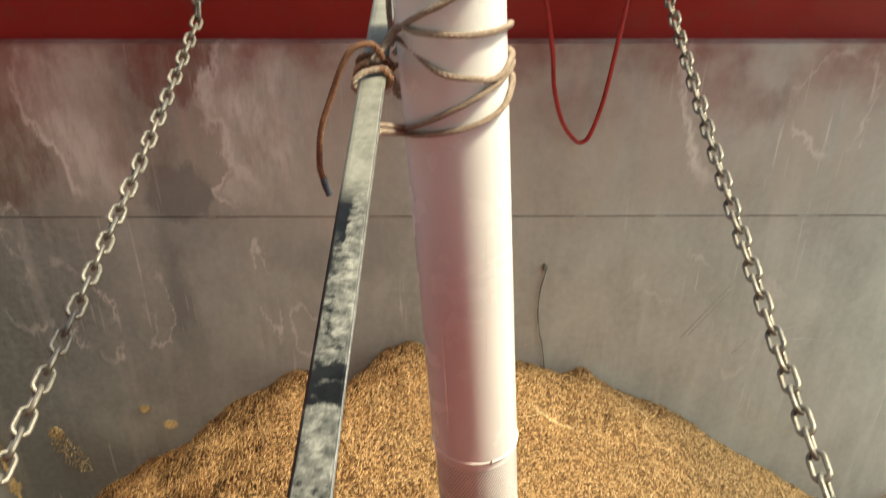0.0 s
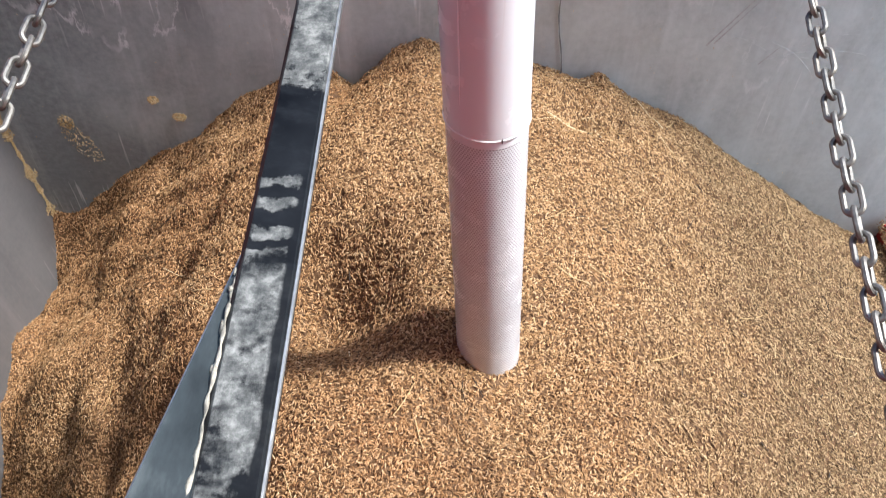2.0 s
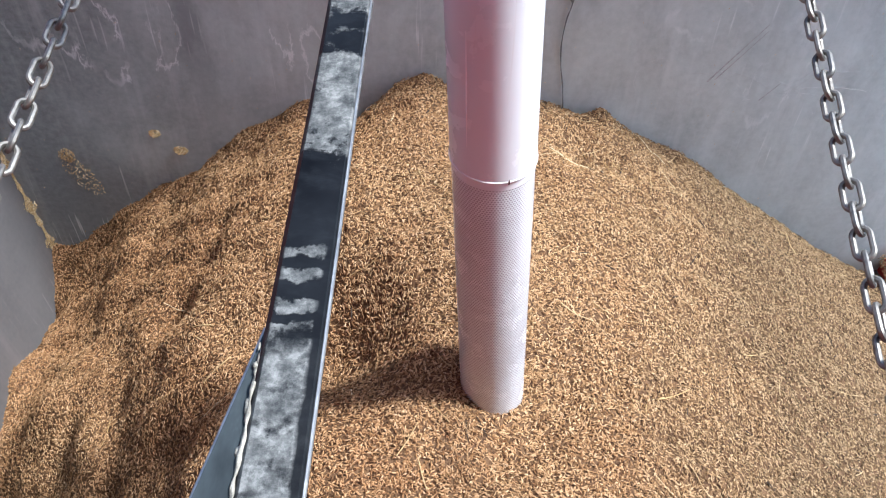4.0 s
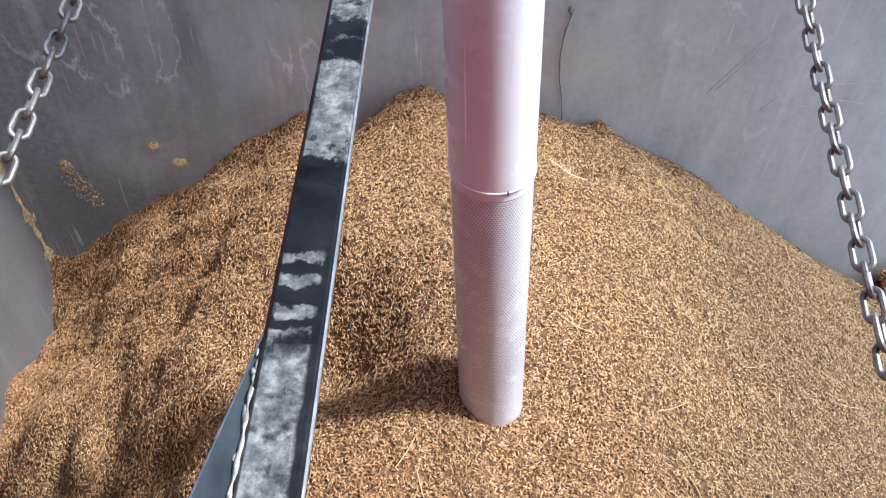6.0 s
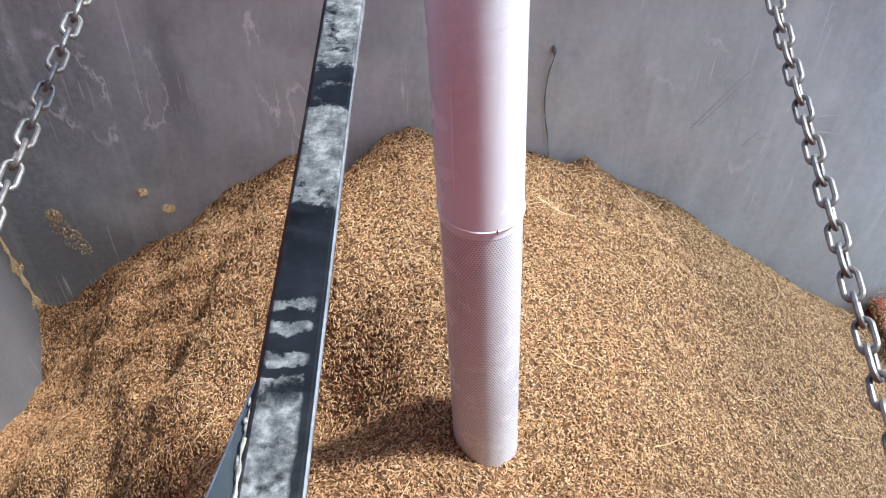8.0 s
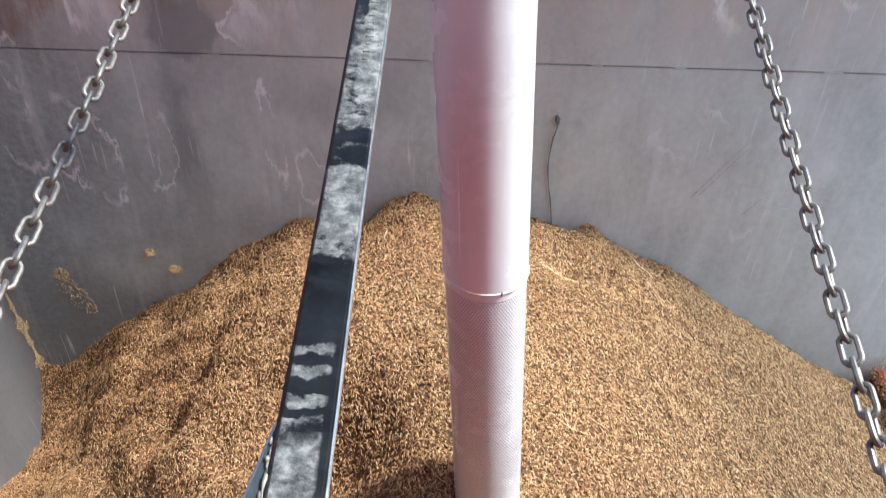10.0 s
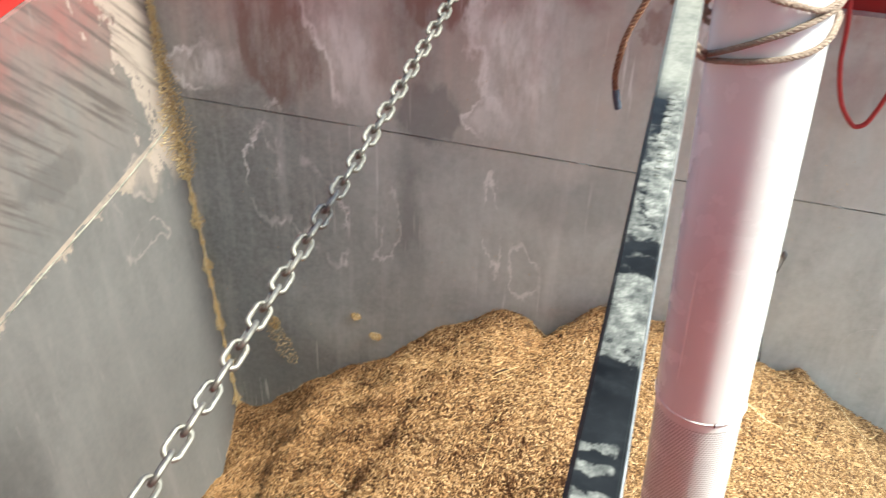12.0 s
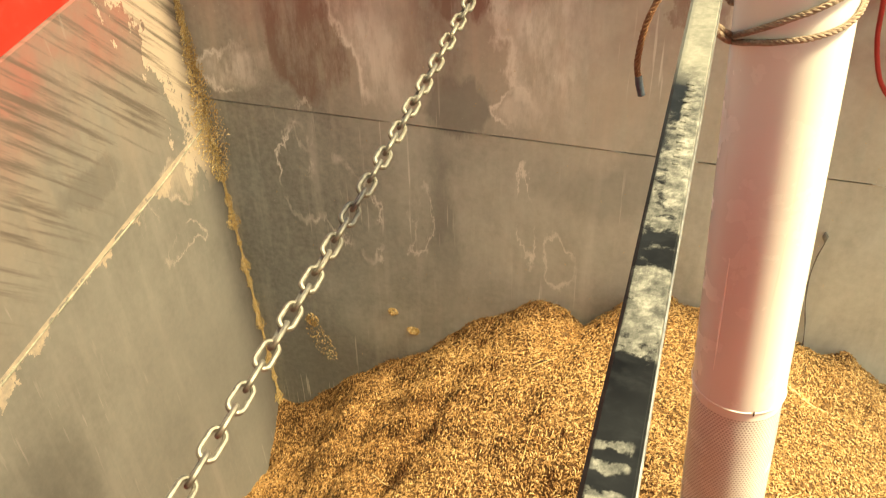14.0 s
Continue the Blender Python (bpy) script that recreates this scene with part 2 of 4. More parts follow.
def straw_mat():
    k = Mat("straw", 0.55)
    return k.done(k.ramp(k.random(), (0.0, (0.42, 0.27, 0.11)), (0.8, (0.52, 0.38, 0.19)), (1.0, (0.78, 0.66, 0.44))))


M_STRAW = straw_mat()


def pvc():
    k = Mat("white_pvc", 0.22, 0.0, 0.5)
    c = k.ramp(k.noise(4, 4), (0.3, (0.68, 0.675, 0.69)), (0.7, (0.75, 0.745, 0.755)))
    sc = k.noise(1.0, 2, 0.5, k.scaled((160, 160, 5)))
    c = k.mix(k.ramp(sc, (0.66, 0.0), (0.75, 0.3)), c, (0.62, 0.58, 0.55))
    return k.done(c, k.ramp(k.noise(20, 4), (0.3, 0.18), (0.7, 0.32)))


M_PVC = pvc()


def chain_mat():
    k = Mat("galvanised_chain", 0.45, 0.7, 0.5)
    c = k.ramp(k.noise(90, 4), (0.3, (0.085, 0.08, 0.072)), (0.7, (0.25, 0.238, 0.22)))
    c = k.mix(k.math("MULTIPLY", k.random(), 0.35), c, (0.30, 0.26, 0.21))
    return k.done(c, k.ramp(k.noise(70, 3), (0.3, 0.4), (0.7, 0.6)), k.noise(200, 3), 0.3, 0.0008)


M_CHAIN = chain_mat()


def bar_mat():
    """Dark oily steel with dried pale paste in blots and smears."""
    k = Mat("dirty_bar", 0.45, 0.0, 0.10)
    dark = k.ramp(k.noise(25, 4), (0.35, (0.003, 0.003, 0.0035)), (0.68, (0.012, 0.013, 0.015)))
    dark = k.mix(k.ramp(k.noise(1.0, 6, 0.7, k.scaled((60, 130, 60)), 0.4), (0.48, 0.0), (0.74, 0.6)), dark, (0.022, 0.024, 0.027))
    y = k.axis("Y")
    x = k.math("DIVIDE", k.math("ADD", k.axis("X"), 0.0613), 0.011)
    # how thickly the paste lies along the bar, from the near end to the lashing
    along = k.ramp(k.math("ADD", k.math("MULTIPLY", y, 1.25), k.math("MULTIPLY", k.math("SUBTRACT", k.noise(90, 5), 0.42), 0.018)),
                   (0.0, 0.60), (0.245, 0.57), (0.255, 0.56), (0.2565, 0.2), (0.258, 0.2), (0.259, 0.78), (0.267, 0.70), (0.268, 0.22), (0.277, 0.22), (0.278, 0.80), (0.286, 0.72), (0.287, 0.2), (0.2895, 0.24), (0.2905, 0.80), (0.297, 0.70), (0.298, 0.18), (0.32, 0.20), (0.352, 0.36), (0.37, 0.66), (0.44, 0.72), (0.446, 0.40), (0.48, 0.42),
                   (0.49, 0.66), (0.63, 0.58), (0.65, 0.36), (0.715, 0.38), (0.725, 0.85), (1.0, 0.80))
    side = k.math("MULTIPLY", k.ramp(k.math("ADD", x, 0.5), (0.15, 0.0), (0.55, 1.0)), 0.35)
    side = k.math("MULTIPLY", side, k.ramp(y, (0.40, 0.0), (0.44, 1.0), (0.56, 1.0), (0.58, 0.4)))
    blot = k.noise(85, 9, 0.74, k.scaled((1, 0.85, 1)), 0.2)
    cross = k.noise(1.0, 5, 0.6, k.scaled((35, 190, 35)), 0.3)
    m = k.math("ADD", k.math("ADD", k.math("MULTIPLY", k.math("SUBTRACT", blot, 0.5), 1.25), along), k.math("SUBTRACT", side, 0.08))
    m = k.math("ADD", m, k.math("MULTIPLY", k.math("SUBTRACT", cross, 0.5), 0.45))
    m = k.math("SUBTRACT", m, k.ramp(k.math("MULTIPLY", x, k.ramp(y, (0.25, 1.0), (0.3, 0.5))), (0.62, 0.0), (0.85, 0.3)))
    m = k.ramp(m, (0.40, 0.0), (0.47, 0.2), (0.52, 0.7), (0.80, 1.0))
    # round drops of paste towards the near end, and a dark strip on the west side
    v = k.t.nodes.new("ShaderNodeTexVoronoi")
    v.feature = "SMOOTH_F1"
    v.inputs["Scale"].default_value, v.inputs["Smoothness"].default_value = 230, 0.5
    k.link(k.mix(0.012, k.co, k.noise(60, 3), "ADD"), v.inputs["Vector"])
    drops = k.ramp(k.math("ADD", v.outputs["Distance"], k.math("MULTIPLY", k.math("SUBTRACT", k.noise(45, 3), 0.5), 1.0)), (0.46, 1.0), (0.64, 0.6), (0.74, 0.22), (0.88, 0.0))
    smear = k.ramp(k.noise(48, 10, 0.68), (0.42, 0.0), (0.475, 0.55), (0.53, 1.0))
    smear = k.math("MULTIPLY", smear, k.math("ADD", k.math("MULTIPLY", drops, 0.4), 0.6))
    m = k.mix(k.ramp(k.math("ADD", y, k.math("MULTIPLY", k.noise(90, 3), 0.02)), (0.195, 1.0), (0.205, 0.0)), m, smear)
    lefty = k.ramp(k.math("ADD", k.math("ADD", x, 1.0), k.math("MULTIPLY", k.math("SUBTRACT", k.noise(30, 4), 0.5), 0.5)), (0.10, 0.0), (0.26, 1.0))
    righty = k.ramp(k.math("ADD", x, k.math("MULTIPLY", k.math("SUBTRACT", k.noise(50, 4), 0.5), 0.5)), (0.60, 1.0), (0.74, 0.05))
    righty = k.mix(k.ramp(y, (0.24, 1.0), (0.26, 0.0)), (1.0, 1.0, 1.0), righty)
    m = k.math("MULTIPLY", k.math("MULTIPLY", m, lefty), righty)
    pale = k.ramp(k.noise(110, 8, 0.75), (0.36, (0.045, 0.047, 0.048)), (0.5, (0.13, 0.13, 0.125)), (0.64, (0.29, 0.285, 0.27)))
    col = k.mix(m, dark, pale)
    far = k.ramp(k.math("ADD", y, k.math("MULTIPLY", k.noise(60, 3), 0.03)), (0.57, 0.0), (0.60, 0.7))
    col = k.mix(far, col, k.mix(k.ramp(k.noise(45, 3), (0.45, 0.0), (0.7, 0.6)), (0.21, 0.205, 0.185), (0.07, 0.072, 0.068)))
    return k.done(col, k.ramp(m, (0.0, 0.34), (1.0, 0.8)), m, 0.3, 0.001)


M_BAR = bar_mat()


def plate_mat():
    k = Mat("worn_plate", 0.5, 0.0, 0.15)
    c = k.ramp(k.noise(30, 6, 0.65, k.scaled((1, 0.4, 1))), (0.3, (0.010, 0.012, 0.013)), (0.55, (0.045, 0.053, 0.057)), (0.8, (0.14, 0.155, 0.155)))
    return k.done(c, k.ramp(k.noise(30, 3), (0.3, 0.4), (0.7, 0.65)), k.noise(60, 3), 0.2, 0.001)


M_PLATE = plate_mat()


def plain(name, lo, hi, scale, rough=0.6, metal=0.0, bump=0.3, dist=0.001):
    k = Mat(name, rough, metal)
    return k.done(k.ramp(k.noise(scale, 4), (0.3, lo), (0.7, hi)), None, k.noise(scale * 2, 3), bump, dist)


M_EDGE = plain("bright_edge", (0.26, 0.255, 0.25), (0.50, 0.49, 0.47), 80, 0.35, 0.8)
M_WELD = plain("weld_bead", (0.11, 0.10, 0.085), (0.46, 0.42, 0.34), 130, 0.6, 0.2, 0.8, 0.002)
M_DUSTY = plain("dusty_weld", (0.09, 0.087, 0.075), (0.27, 0.25, 0.21), 35, 0.8, 0, 0.8, 0.002)
M_ROPE = plain("hemp_rope", (0.19, 0.135, 0.105), (0.36, 0.28, 0.225), 300, 0.9, 0, 0.5)
M_ROPE_DARK = plain("hemp_rope_brown", (0.13, 0.055, 0.03), (0.24, 0.12, 0.07), 300, 0.9, 0, 0.5)
M_TAPE = plain("blue_tape", (0.03, 0.045, 0.07), (0.07, 0.09, 0.12), 200, 0.5)
M_CORD = plain("red_cord", (0.26, 0.012, 0.015), (0.42, 0.028, 0.028), 40, 0.45)
M_NOTCH = plain("notch_dark", (0.05, 0.035, 0.035), (0.10, 0.07, 0.07), 60, 0.8)
M_HOLE_BACK = plain("hole_back", (0.34, 0.30, 0.32), (0.45, 0.41, 0.43), 60, 0.8)
M_SCRATCH = plain("scratched_paint", (0.28, 0.285, 0.29), (0.50, 0.50, 0.50), 120, 0.5)
M_GLINT = plain("white_glint", (0.86, 0.84, 0.84), (0.92, 0.90, 0.90), 60, 0.25, 0, 0.05)
M_SCRAPE = plain("scraped_paint", (0.40, 0.43, 0.43), (0.62, 0.65, 0.65), 60, 0.6)
M_TWIG = plain("dark_twig", (0.02, 0.014, 0.009), (0.06, 0.042, 0.028), 200, 0.9)
M_STREAK = plain("grey_streak", (0.11, 0.115, 0.115), (0.19, 0.19, 0.185), 100, 0.7)
M_FLOOR = plain("trailer_floor", (0.06, 0.06, 0.06), (0.13, 0.125, 0.12), 8, 0.7)
M_GROUND = plain("yard_concrete", (0.22, 0.21, 0.19), (0.34, 0.33, 0.30), 0.8, 0.9, 0, 0.4, 0.01)

# ---------------------------------------------------------------- mesh helpers


def part(name, bm, material, parent, label=""):
    me = bpy.data.meshes.new(name)
    bmesh.ops.recalc_face_normals(bm, faces=bm.faces)
    bm.to_mesh(me)
    bm.free()
    me.materials.append(material)
    ob = new(name, me)
    if parent is not None:
        ob.parent = parent
    return tagged(ob, label)


def smooth(ob, angle=40):
    me = ob.data
    me.polygons.foreach_set("use_smooth", [True] * len(me.polygons))
    me.set_sharp_from_angle(angle=radians(angle))
    return ob


def box(x0, x1, y0, y1, z0, z1, bevel=0.0, bm=None, seg=1):
    bm2 = bmesh.new()
    bmesh.ops.create_cube(bm2, size=1.0, matrix=Matrix.LocRotScale(((x0 + x1) / 2, (y0 + y1) / 2, (z0 + z1) / 2), None, (x1 - x0, y1 - y0, z1 - z0)))
    if bevel:
        bmesh.ops.bevel(bm2, geom=bm2.edges[:], offset=bevel, segments=seg, affect="EDGES", profile=0.5)
    return bm2


def hexa(corners):
    """A closed block from eight corners: four below, four above."""
    bm = bmesh.new()
    v = [bm.verts.new(c) for c in corners]
    for f in ((3, 2, 1, 0), (4, 5, 6, 7), (0, 1, 5, 4), (1, 2, 6, 5), (2, 3, 7, 6), (3, 0, 4, 7)):
        bm.faces.new([v[i] for i in f])
    return bm


def tube(points, radius, seg=8, bm=None, closed=False, taper=None):
    """A round tube along points."""
    bm = bm or bmesh.new()
    pts = [Vector(p) for p in points]
    rings, n = [], len(pts)
    up = Vector((0.13, 0.21, 0.97)).normalized()
    prev = None
    for i, p in enumerate(pts):
        a = pts[(i - 1) % n] if closed or i else p
        b = pts[(i + 1) % n] if closed or i < n - 1 else p
        d = (b - a).normalized()
        side = (prev - d * prev.dot(d)) if prev is not None else d.cross(up)
        if side.length < 1e-6:
            side = d.cross(Vector((1, 0, 0)))
        side.normalize()
        prev = side
        other = d.cross(side)
        r = radius if taper is None else radius * taper(i / (n - 1))
        rings.append([bm.verts.new(p + (side * math.cos(2 * math.pi * k / seg) + other * math.sin(2 * math.pi * k / seg)) * r) for k in range(seg)])
    for i in range(n if closed else n - 1):
        a, b = rings[i], rings[(i + 1) % n]
        for k in range(seg):
            bm.faces.new((a[k], a[(k + 1) % seg], b[(k + 1) % seg], b[k]))
    if not closed:
        bm.faces.new(rings[0])
        bm.faces.new(rings[-1][::-1])
    return bm


def spline(ctrl, per=8):
    """A smooth line through control points (Catmull-Rom)."""
    c = [Vector(p) for p in ctrl]
    c = [c[0] * 2 - c[1]] + c + [c[-1] * 2 - c[-2]]
    out = []
    for i in range(1, len(c) - 2):
        for k in range(per):
            t = k / per
            out.append(0.5 * ((2 * c[i]) + (c[i + 1] - c[i - 1]) * t + (2 * c[i - 1] - 5 * c[i] + 4 * c[i + 1] - c[i + 2]) * t * t + (3 * c[i] - c[i - 1] - 3 * c[i + 1] + c[i + 2]) * t ** 3))
    out.append(c[-2])
    return out


def twisted(points, radius, pitch, strands=3):
    """A laid rope: strands wound round the line."""
    bm = bmesh.new()
    pts = [Vector(p) for p in points]
    dist = [0.0]
    for a, b in zip(pts, pts[1:]):
        dist.append(dist[-1] + (b - a).length)
    n = max(4, int(dist[-1] / (pitch / 6)))
    fine, j = [], 0
    for i in range(n + 1):
        s = dist[-1] * i / n
        while j < len(pts) - 2 and dist[j + 1] < s:
            j += 1
        f = (s - dist[j]) / max(1e-9, dist[j + 1] - dist[j])
        fine.append((s, pts[j].lerp(pts[j + 1], f), (pts[j + 1] - pts[j]).normalized()))
    for k in range(strands):
        line = []
        for s, p, d in fine:
            u = d.cross(Vector((0.3, 0.2, 0.93))).normalized()
            v = d.cross(u)
            a = 2 * math.pi * (s / pitch + k / strands)
            line.append(p + (u * math.cos(a) + v * math.sin(a)) * radius * 0.5)
        tube(line, radius * 0.56, 6, bm)
    return bm


def empty(name, label, category, group="", kind="", at=(0, 0, 0)):
    ob = new(name)
    ob.location = at
    ob.empty_display_size = 0.05
    return tagged(ob, label, category, group, kind)


# ---------------------------------------------------------------- the trailer box
RIM_F = 0.608             # where the red paint of the front wall begins
TOP = 0.98
BOT = -1.35
BACK = -0.22


def left_x(z):
    return -1.2165 - 0.0765 * (z - 0.047)


def right_x(z):
    return 1.245 + 0.07 * (z - 0.047)


SEAM = 0.2195


def seam_z(x):
    return SEAM + 0.003 * x


def sheet(y, zl, zr, tl, tr):
    """A sheet of the front wall whose edges may slope."""
    a, b, c, d = -1.36, 1.36, y, WY + 0.03
    return hexa([(a, c, zl), (b, c, zr), (b, d, zr), (a, d, zl), (a, c, tl), (b, c, tr), (b, d, tr), (a, d, tl)])


wall_north = tagged(new("wall_north"), "grey scuffed steel front wall of a grain trailer", "wall", "", "structure")
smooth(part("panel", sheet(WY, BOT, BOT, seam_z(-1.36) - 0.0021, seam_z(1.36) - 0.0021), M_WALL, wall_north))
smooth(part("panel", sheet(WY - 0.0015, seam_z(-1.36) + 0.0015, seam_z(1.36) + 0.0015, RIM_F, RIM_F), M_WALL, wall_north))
part("backing", box(-1.36, 1.36, WY + 0.031, WY + 0.05, BOT, RIM_F - 0.02), M_FLOOR, wall_north)
part("rim", box(-1.40, 1.40, WY + 0.030, WY + 0.10, RIM_F - 0.015, TOP, 0.004), M_RED, wall_north, "red painted upper rim")
# unseen flange, added to cast shade on the rim below
part("rim_flange", box(-1.40, 1.40, WY - 0.05, WY + 0.029, 0.80, 0.812, 0.003), M_RED, wall_north, "unseen red painted flange added to shade the rim")
random.seed(5)
for x in (-1.05, -0.74, -0.515, -0.22, -0.06, 0.12, 0.30, 0.475, 0.79, 0.81, 1.02):
    bm = box(x - 0.012, x + 0.012, WY - 0.0026, WY + 0.004, seam_z(x) - 0.0030, seam_z(x) + 0.0012, 0.001)
    smooth(part("weld_tack", bm, M_WALL, wall_north))


def side_wall(name, fx, sign, label, line_back, line_front, rim):
    """A leaning side wall; the line where its red rim begins runs from line_back to line_front."""
    w = tagged(new(name), label, "wall", "", "structure")
    a, b = BACK, WY
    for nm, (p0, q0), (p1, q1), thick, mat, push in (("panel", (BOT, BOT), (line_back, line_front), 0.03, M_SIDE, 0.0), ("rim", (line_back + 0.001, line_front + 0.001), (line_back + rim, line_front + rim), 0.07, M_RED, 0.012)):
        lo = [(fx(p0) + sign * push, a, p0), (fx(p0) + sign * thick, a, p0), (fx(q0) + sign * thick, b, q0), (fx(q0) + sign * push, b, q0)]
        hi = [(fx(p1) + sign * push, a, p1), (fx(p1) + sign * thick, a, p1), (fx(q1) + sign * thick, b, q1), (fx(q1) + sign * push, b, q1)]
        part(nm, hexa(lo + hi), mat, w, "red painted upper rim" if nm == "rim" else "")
    return w


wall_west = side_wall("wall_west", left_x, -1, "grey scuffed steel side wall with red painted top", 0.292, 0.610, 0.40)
wall_east = side_wall("wall_east", right_x, 1, "low grey steel side board with red painted top", -0.74, -0.74, 0.05)
# the sloping weld along the west wall
bm = tube(spline([(left_x(0.15) + 0.002, 1.62, 0.15), (left_x(0.10) + 0.002, 1.4, 0.098), (left_x(0.05) + 0.002, 1.1, 0.046), (left_x(0) + 0.002, 0.8, -0.01), (left_x(-0.05) + 0.002, 0.4, -0.08)], 14), 0.0028, 6, taper=lambda t: 0.75 + 0.45 * math.sin(61 * t) * math.sin(23 * t + 1))
smooth(part("weld_seam", bm, M_DUSTY, wall_west, "pale dusty weld seam"))
# unseen; its red plates are added to throw red light on the pipe
wall_south = tagged(new("wall_south"), "unseen sloping rear wall, red plates added to tint the pipe", "wall", "", "structure")
PLATE = [(-0.04, 0.77), (0.33, 0.0), (0.46, -0.40)]
for (y0, z0), (y1, z1), mat, name in ((*PLATE[:2], M_RED, "red_plate"), (*PLATE[1:], M_SIDE, "panel")):
    for x0, x1 in ((-1.16, -0.801), (-0.80, 0.76), (0.761, 1.20)):
        part(name, hexa([(x0, y1 - 0.03, z1), (x1, y1 - 0.03, z1), (x1, y1, z1), (x0, y1, z1), (x0, y0 - 0.03, z0), (x1, y0 - 0.03, z0), (x1, y0, z0), (x0, y0, z0)]), mat, wall_south)
part("panel", box(-1.36, 1.36, BACK - 0.06, BACK, BOT, 0.60, 0.003), M_SIDE, wall_south)
floor = tagged(part("floor", box(-1.36, 1.36, BACK - 0.06, WY + 0.05, BOT - 0.05, BOT), M_FLOOR, None), "dark steel trailer floor under the grain", "floor", "", "structure")
ground = tagged(part("ground", box(-400, 400, -400, 400, -2.2, -2.1), M_GROUND, None), "pale concrete yard around the trailer", "ground", "", "structure")

# unseen wall and roof, added to keep sky light off the pipe's front
M_BLOCKER = plain("blocker_sheet", (0.16, 0.155, 0.15), (0.26, 0.25, 0.24), 1.5, 0.7)
tagged(part("wall_shed_east", box(1.5, 1.6, -9.0, 0.3, -2.1, 2.2), M_BLOCKER, None), "unseen dull grey sheet metal wall, added to block sky light", "wall", "", "structure")
tagged(part("ceiling", box(-14.0, 1.1, -9.0, 0.5, 3.0, 3.08), M_BLOCKER, None), "unseen dull grey sheet metal roof over the rear, added to block sky light", "roof", "", "structure")

# ---------------------------------------------------------------- the grain heap
CREST = [(-1.3, -0.86), (-1.13, -0.823), (-1.04, -0.765), (-0.92, -0.637), (-0.834, -0.588), (-0.746, -0.533), (-0.564, -0.344), (-0.452, -0.249), (-0.36, -0.212), (-0.29, -0.229), (-0.25, -0.277), (-0.147, -0.17), (-0.087, -0.13), (-0.03, -0.155), (0.1, -0.175), (0.216, -0.194), (0.281, -0.231), (0.341, -0.221), (0.42, -0.287), (0.571, -0.348), (0.744, -0.469), (0.976, -0.643), (1.10, -0.725), (1.14, -0.745), (1.19, -0.75), (1.3, -0.76)]
MIDDLE = [(-1.3, -1.00), (-1.14, -0.92), (-0.8, -0.60), (-0.5, -0.33), (-0.3, -0.19), (-0.1, -0.12), (0.1, -0.125), (0.3, -0.19), (0.5, -0.29), (0.8, -0.47), (1.13, -0.70), (1.3, -0.72)]
EDGE = [(-0.3, -1.05), (0.8, -0.99), (1.12, -0.92), (1.224, -0.885), (1.267, -0.85), (1.376, -0.895), (1.50, -0.925), (1.58, -0.85), (1.65, -0.78)]
EY, EZ = (np.array(c) for c in zip(*EDGE))
CX, CZ = (np.array(c) for c in zip(*CREST))
MX, MZ = (np.array(c) for c in zip(*MIDDLE))


# fine unevenness of loose grain, from 2 to 9 cm long
random.seed(77)
RIPPLE = []
for i in range(26):
    wave, turn = random.uniform(0.02, 0.09), random.uniform(0, math.pi)
    RIPPLE.append((2 * math.pi / wave * math.cos(turn), 2 * math.pi / wave * math.sin(turn), random.uniform(0, 6.28), 0.0105 * wave))


def bump2(x, y, cx, cy, sx, sy):
    return np.exp(-(((x - cx) / sx) ** 2 + ((y - cy) / sy) ** 2))


def heap(x, y):
    """Height of the grain at numpy arrays x, y."""
    near = np.interp(x, MX, MZ)
    for d in (-0.05, 0.05, -0.1, 0.1):
        near = near + np.interp(x + d, MX, MZ)
    near = near / 5
    w = np.exp(-np.maximum(0, WY - y) / 0.10)
    z = near * (1 - w) + np.interp(x, CX, CZ) * w
    z = z - 0.055 * bump2(x, y, 0.17, 0.82, 0.12, 0.12) - 0.035 * bump2(x, y, 0.06, 0.70, 0.1, 0.1)
    z = z + 0.03 * bump2(x, y, -0.05, 1.05, 0.14, 0.14) - 0.03 * bump2(x, y, 0.30, 1.47, 0.10, 0.05) - 0.025 * bump2(x, y, -0.02, 1.42, 0.05, 0.10)
    z = z - 0.15 * bump2(x, y, -0.22, 0.95, 0.15, 0.14)
    wl = np.exp(-np.maximum(0, x + 1.155) / 0.07)
    z = z * (1 - wl) + np.interp(y, EY, EZ) * wl
    for cx, cy, sx, sy, dep in ((-0.74, 1.04, 0.06, 0.11, 0.05), (-0.87, 0.95, 0.05, 0.09, 0.04), (-0.56, 0.83, 0.07, 0.09, 0.045), (-0.92, 1.30, 0.07, 0.06, 0.035), (-0.62, 1.16, 0.05, 0.05, 0.03), (-0.70, 0.80, 0.05, 0.08, 0.04)):
        z = z - 1.1 * dep * bump2(x, y, cx, cy, sx, sy)
    z = z - 0.30 * np.clip((1.08 - y) / 0.5, 0, 1) * np.clip((-0.32 - x) / 0.6, 0, 1)
    lft = np.clip((-0.12 - x) / 0.4, 0, 1)
    z = z + lft * (0.008 * np.sin(15 * x + 2.2 * np.sin(5 * y + 1)) * np.sin(4.3 * y + 0.6) + 0.012 * np.sin(11 * y + 4 * x) + 0.011 * np.sin(27 * x - 9 * y) + 0.007 * np.sin(41 * x + 13 * y + 2 * np.sin(9 * y)) * np.sin(37 * y - 8 * x))
    for kx, ky, ph, amp in RIPPLE:
        z = z + amp * np.sin(kx * x + ky * y + ph)
    z = z + 0.010 * np.sin(7.3 * x + 3.1 * y) * np.sin(5.1 * y - 2.2 * x + 1) + 0.005 * np.sin(19 * x - 11 * y) * np.sin(23 * y + 6 * x)
    return z


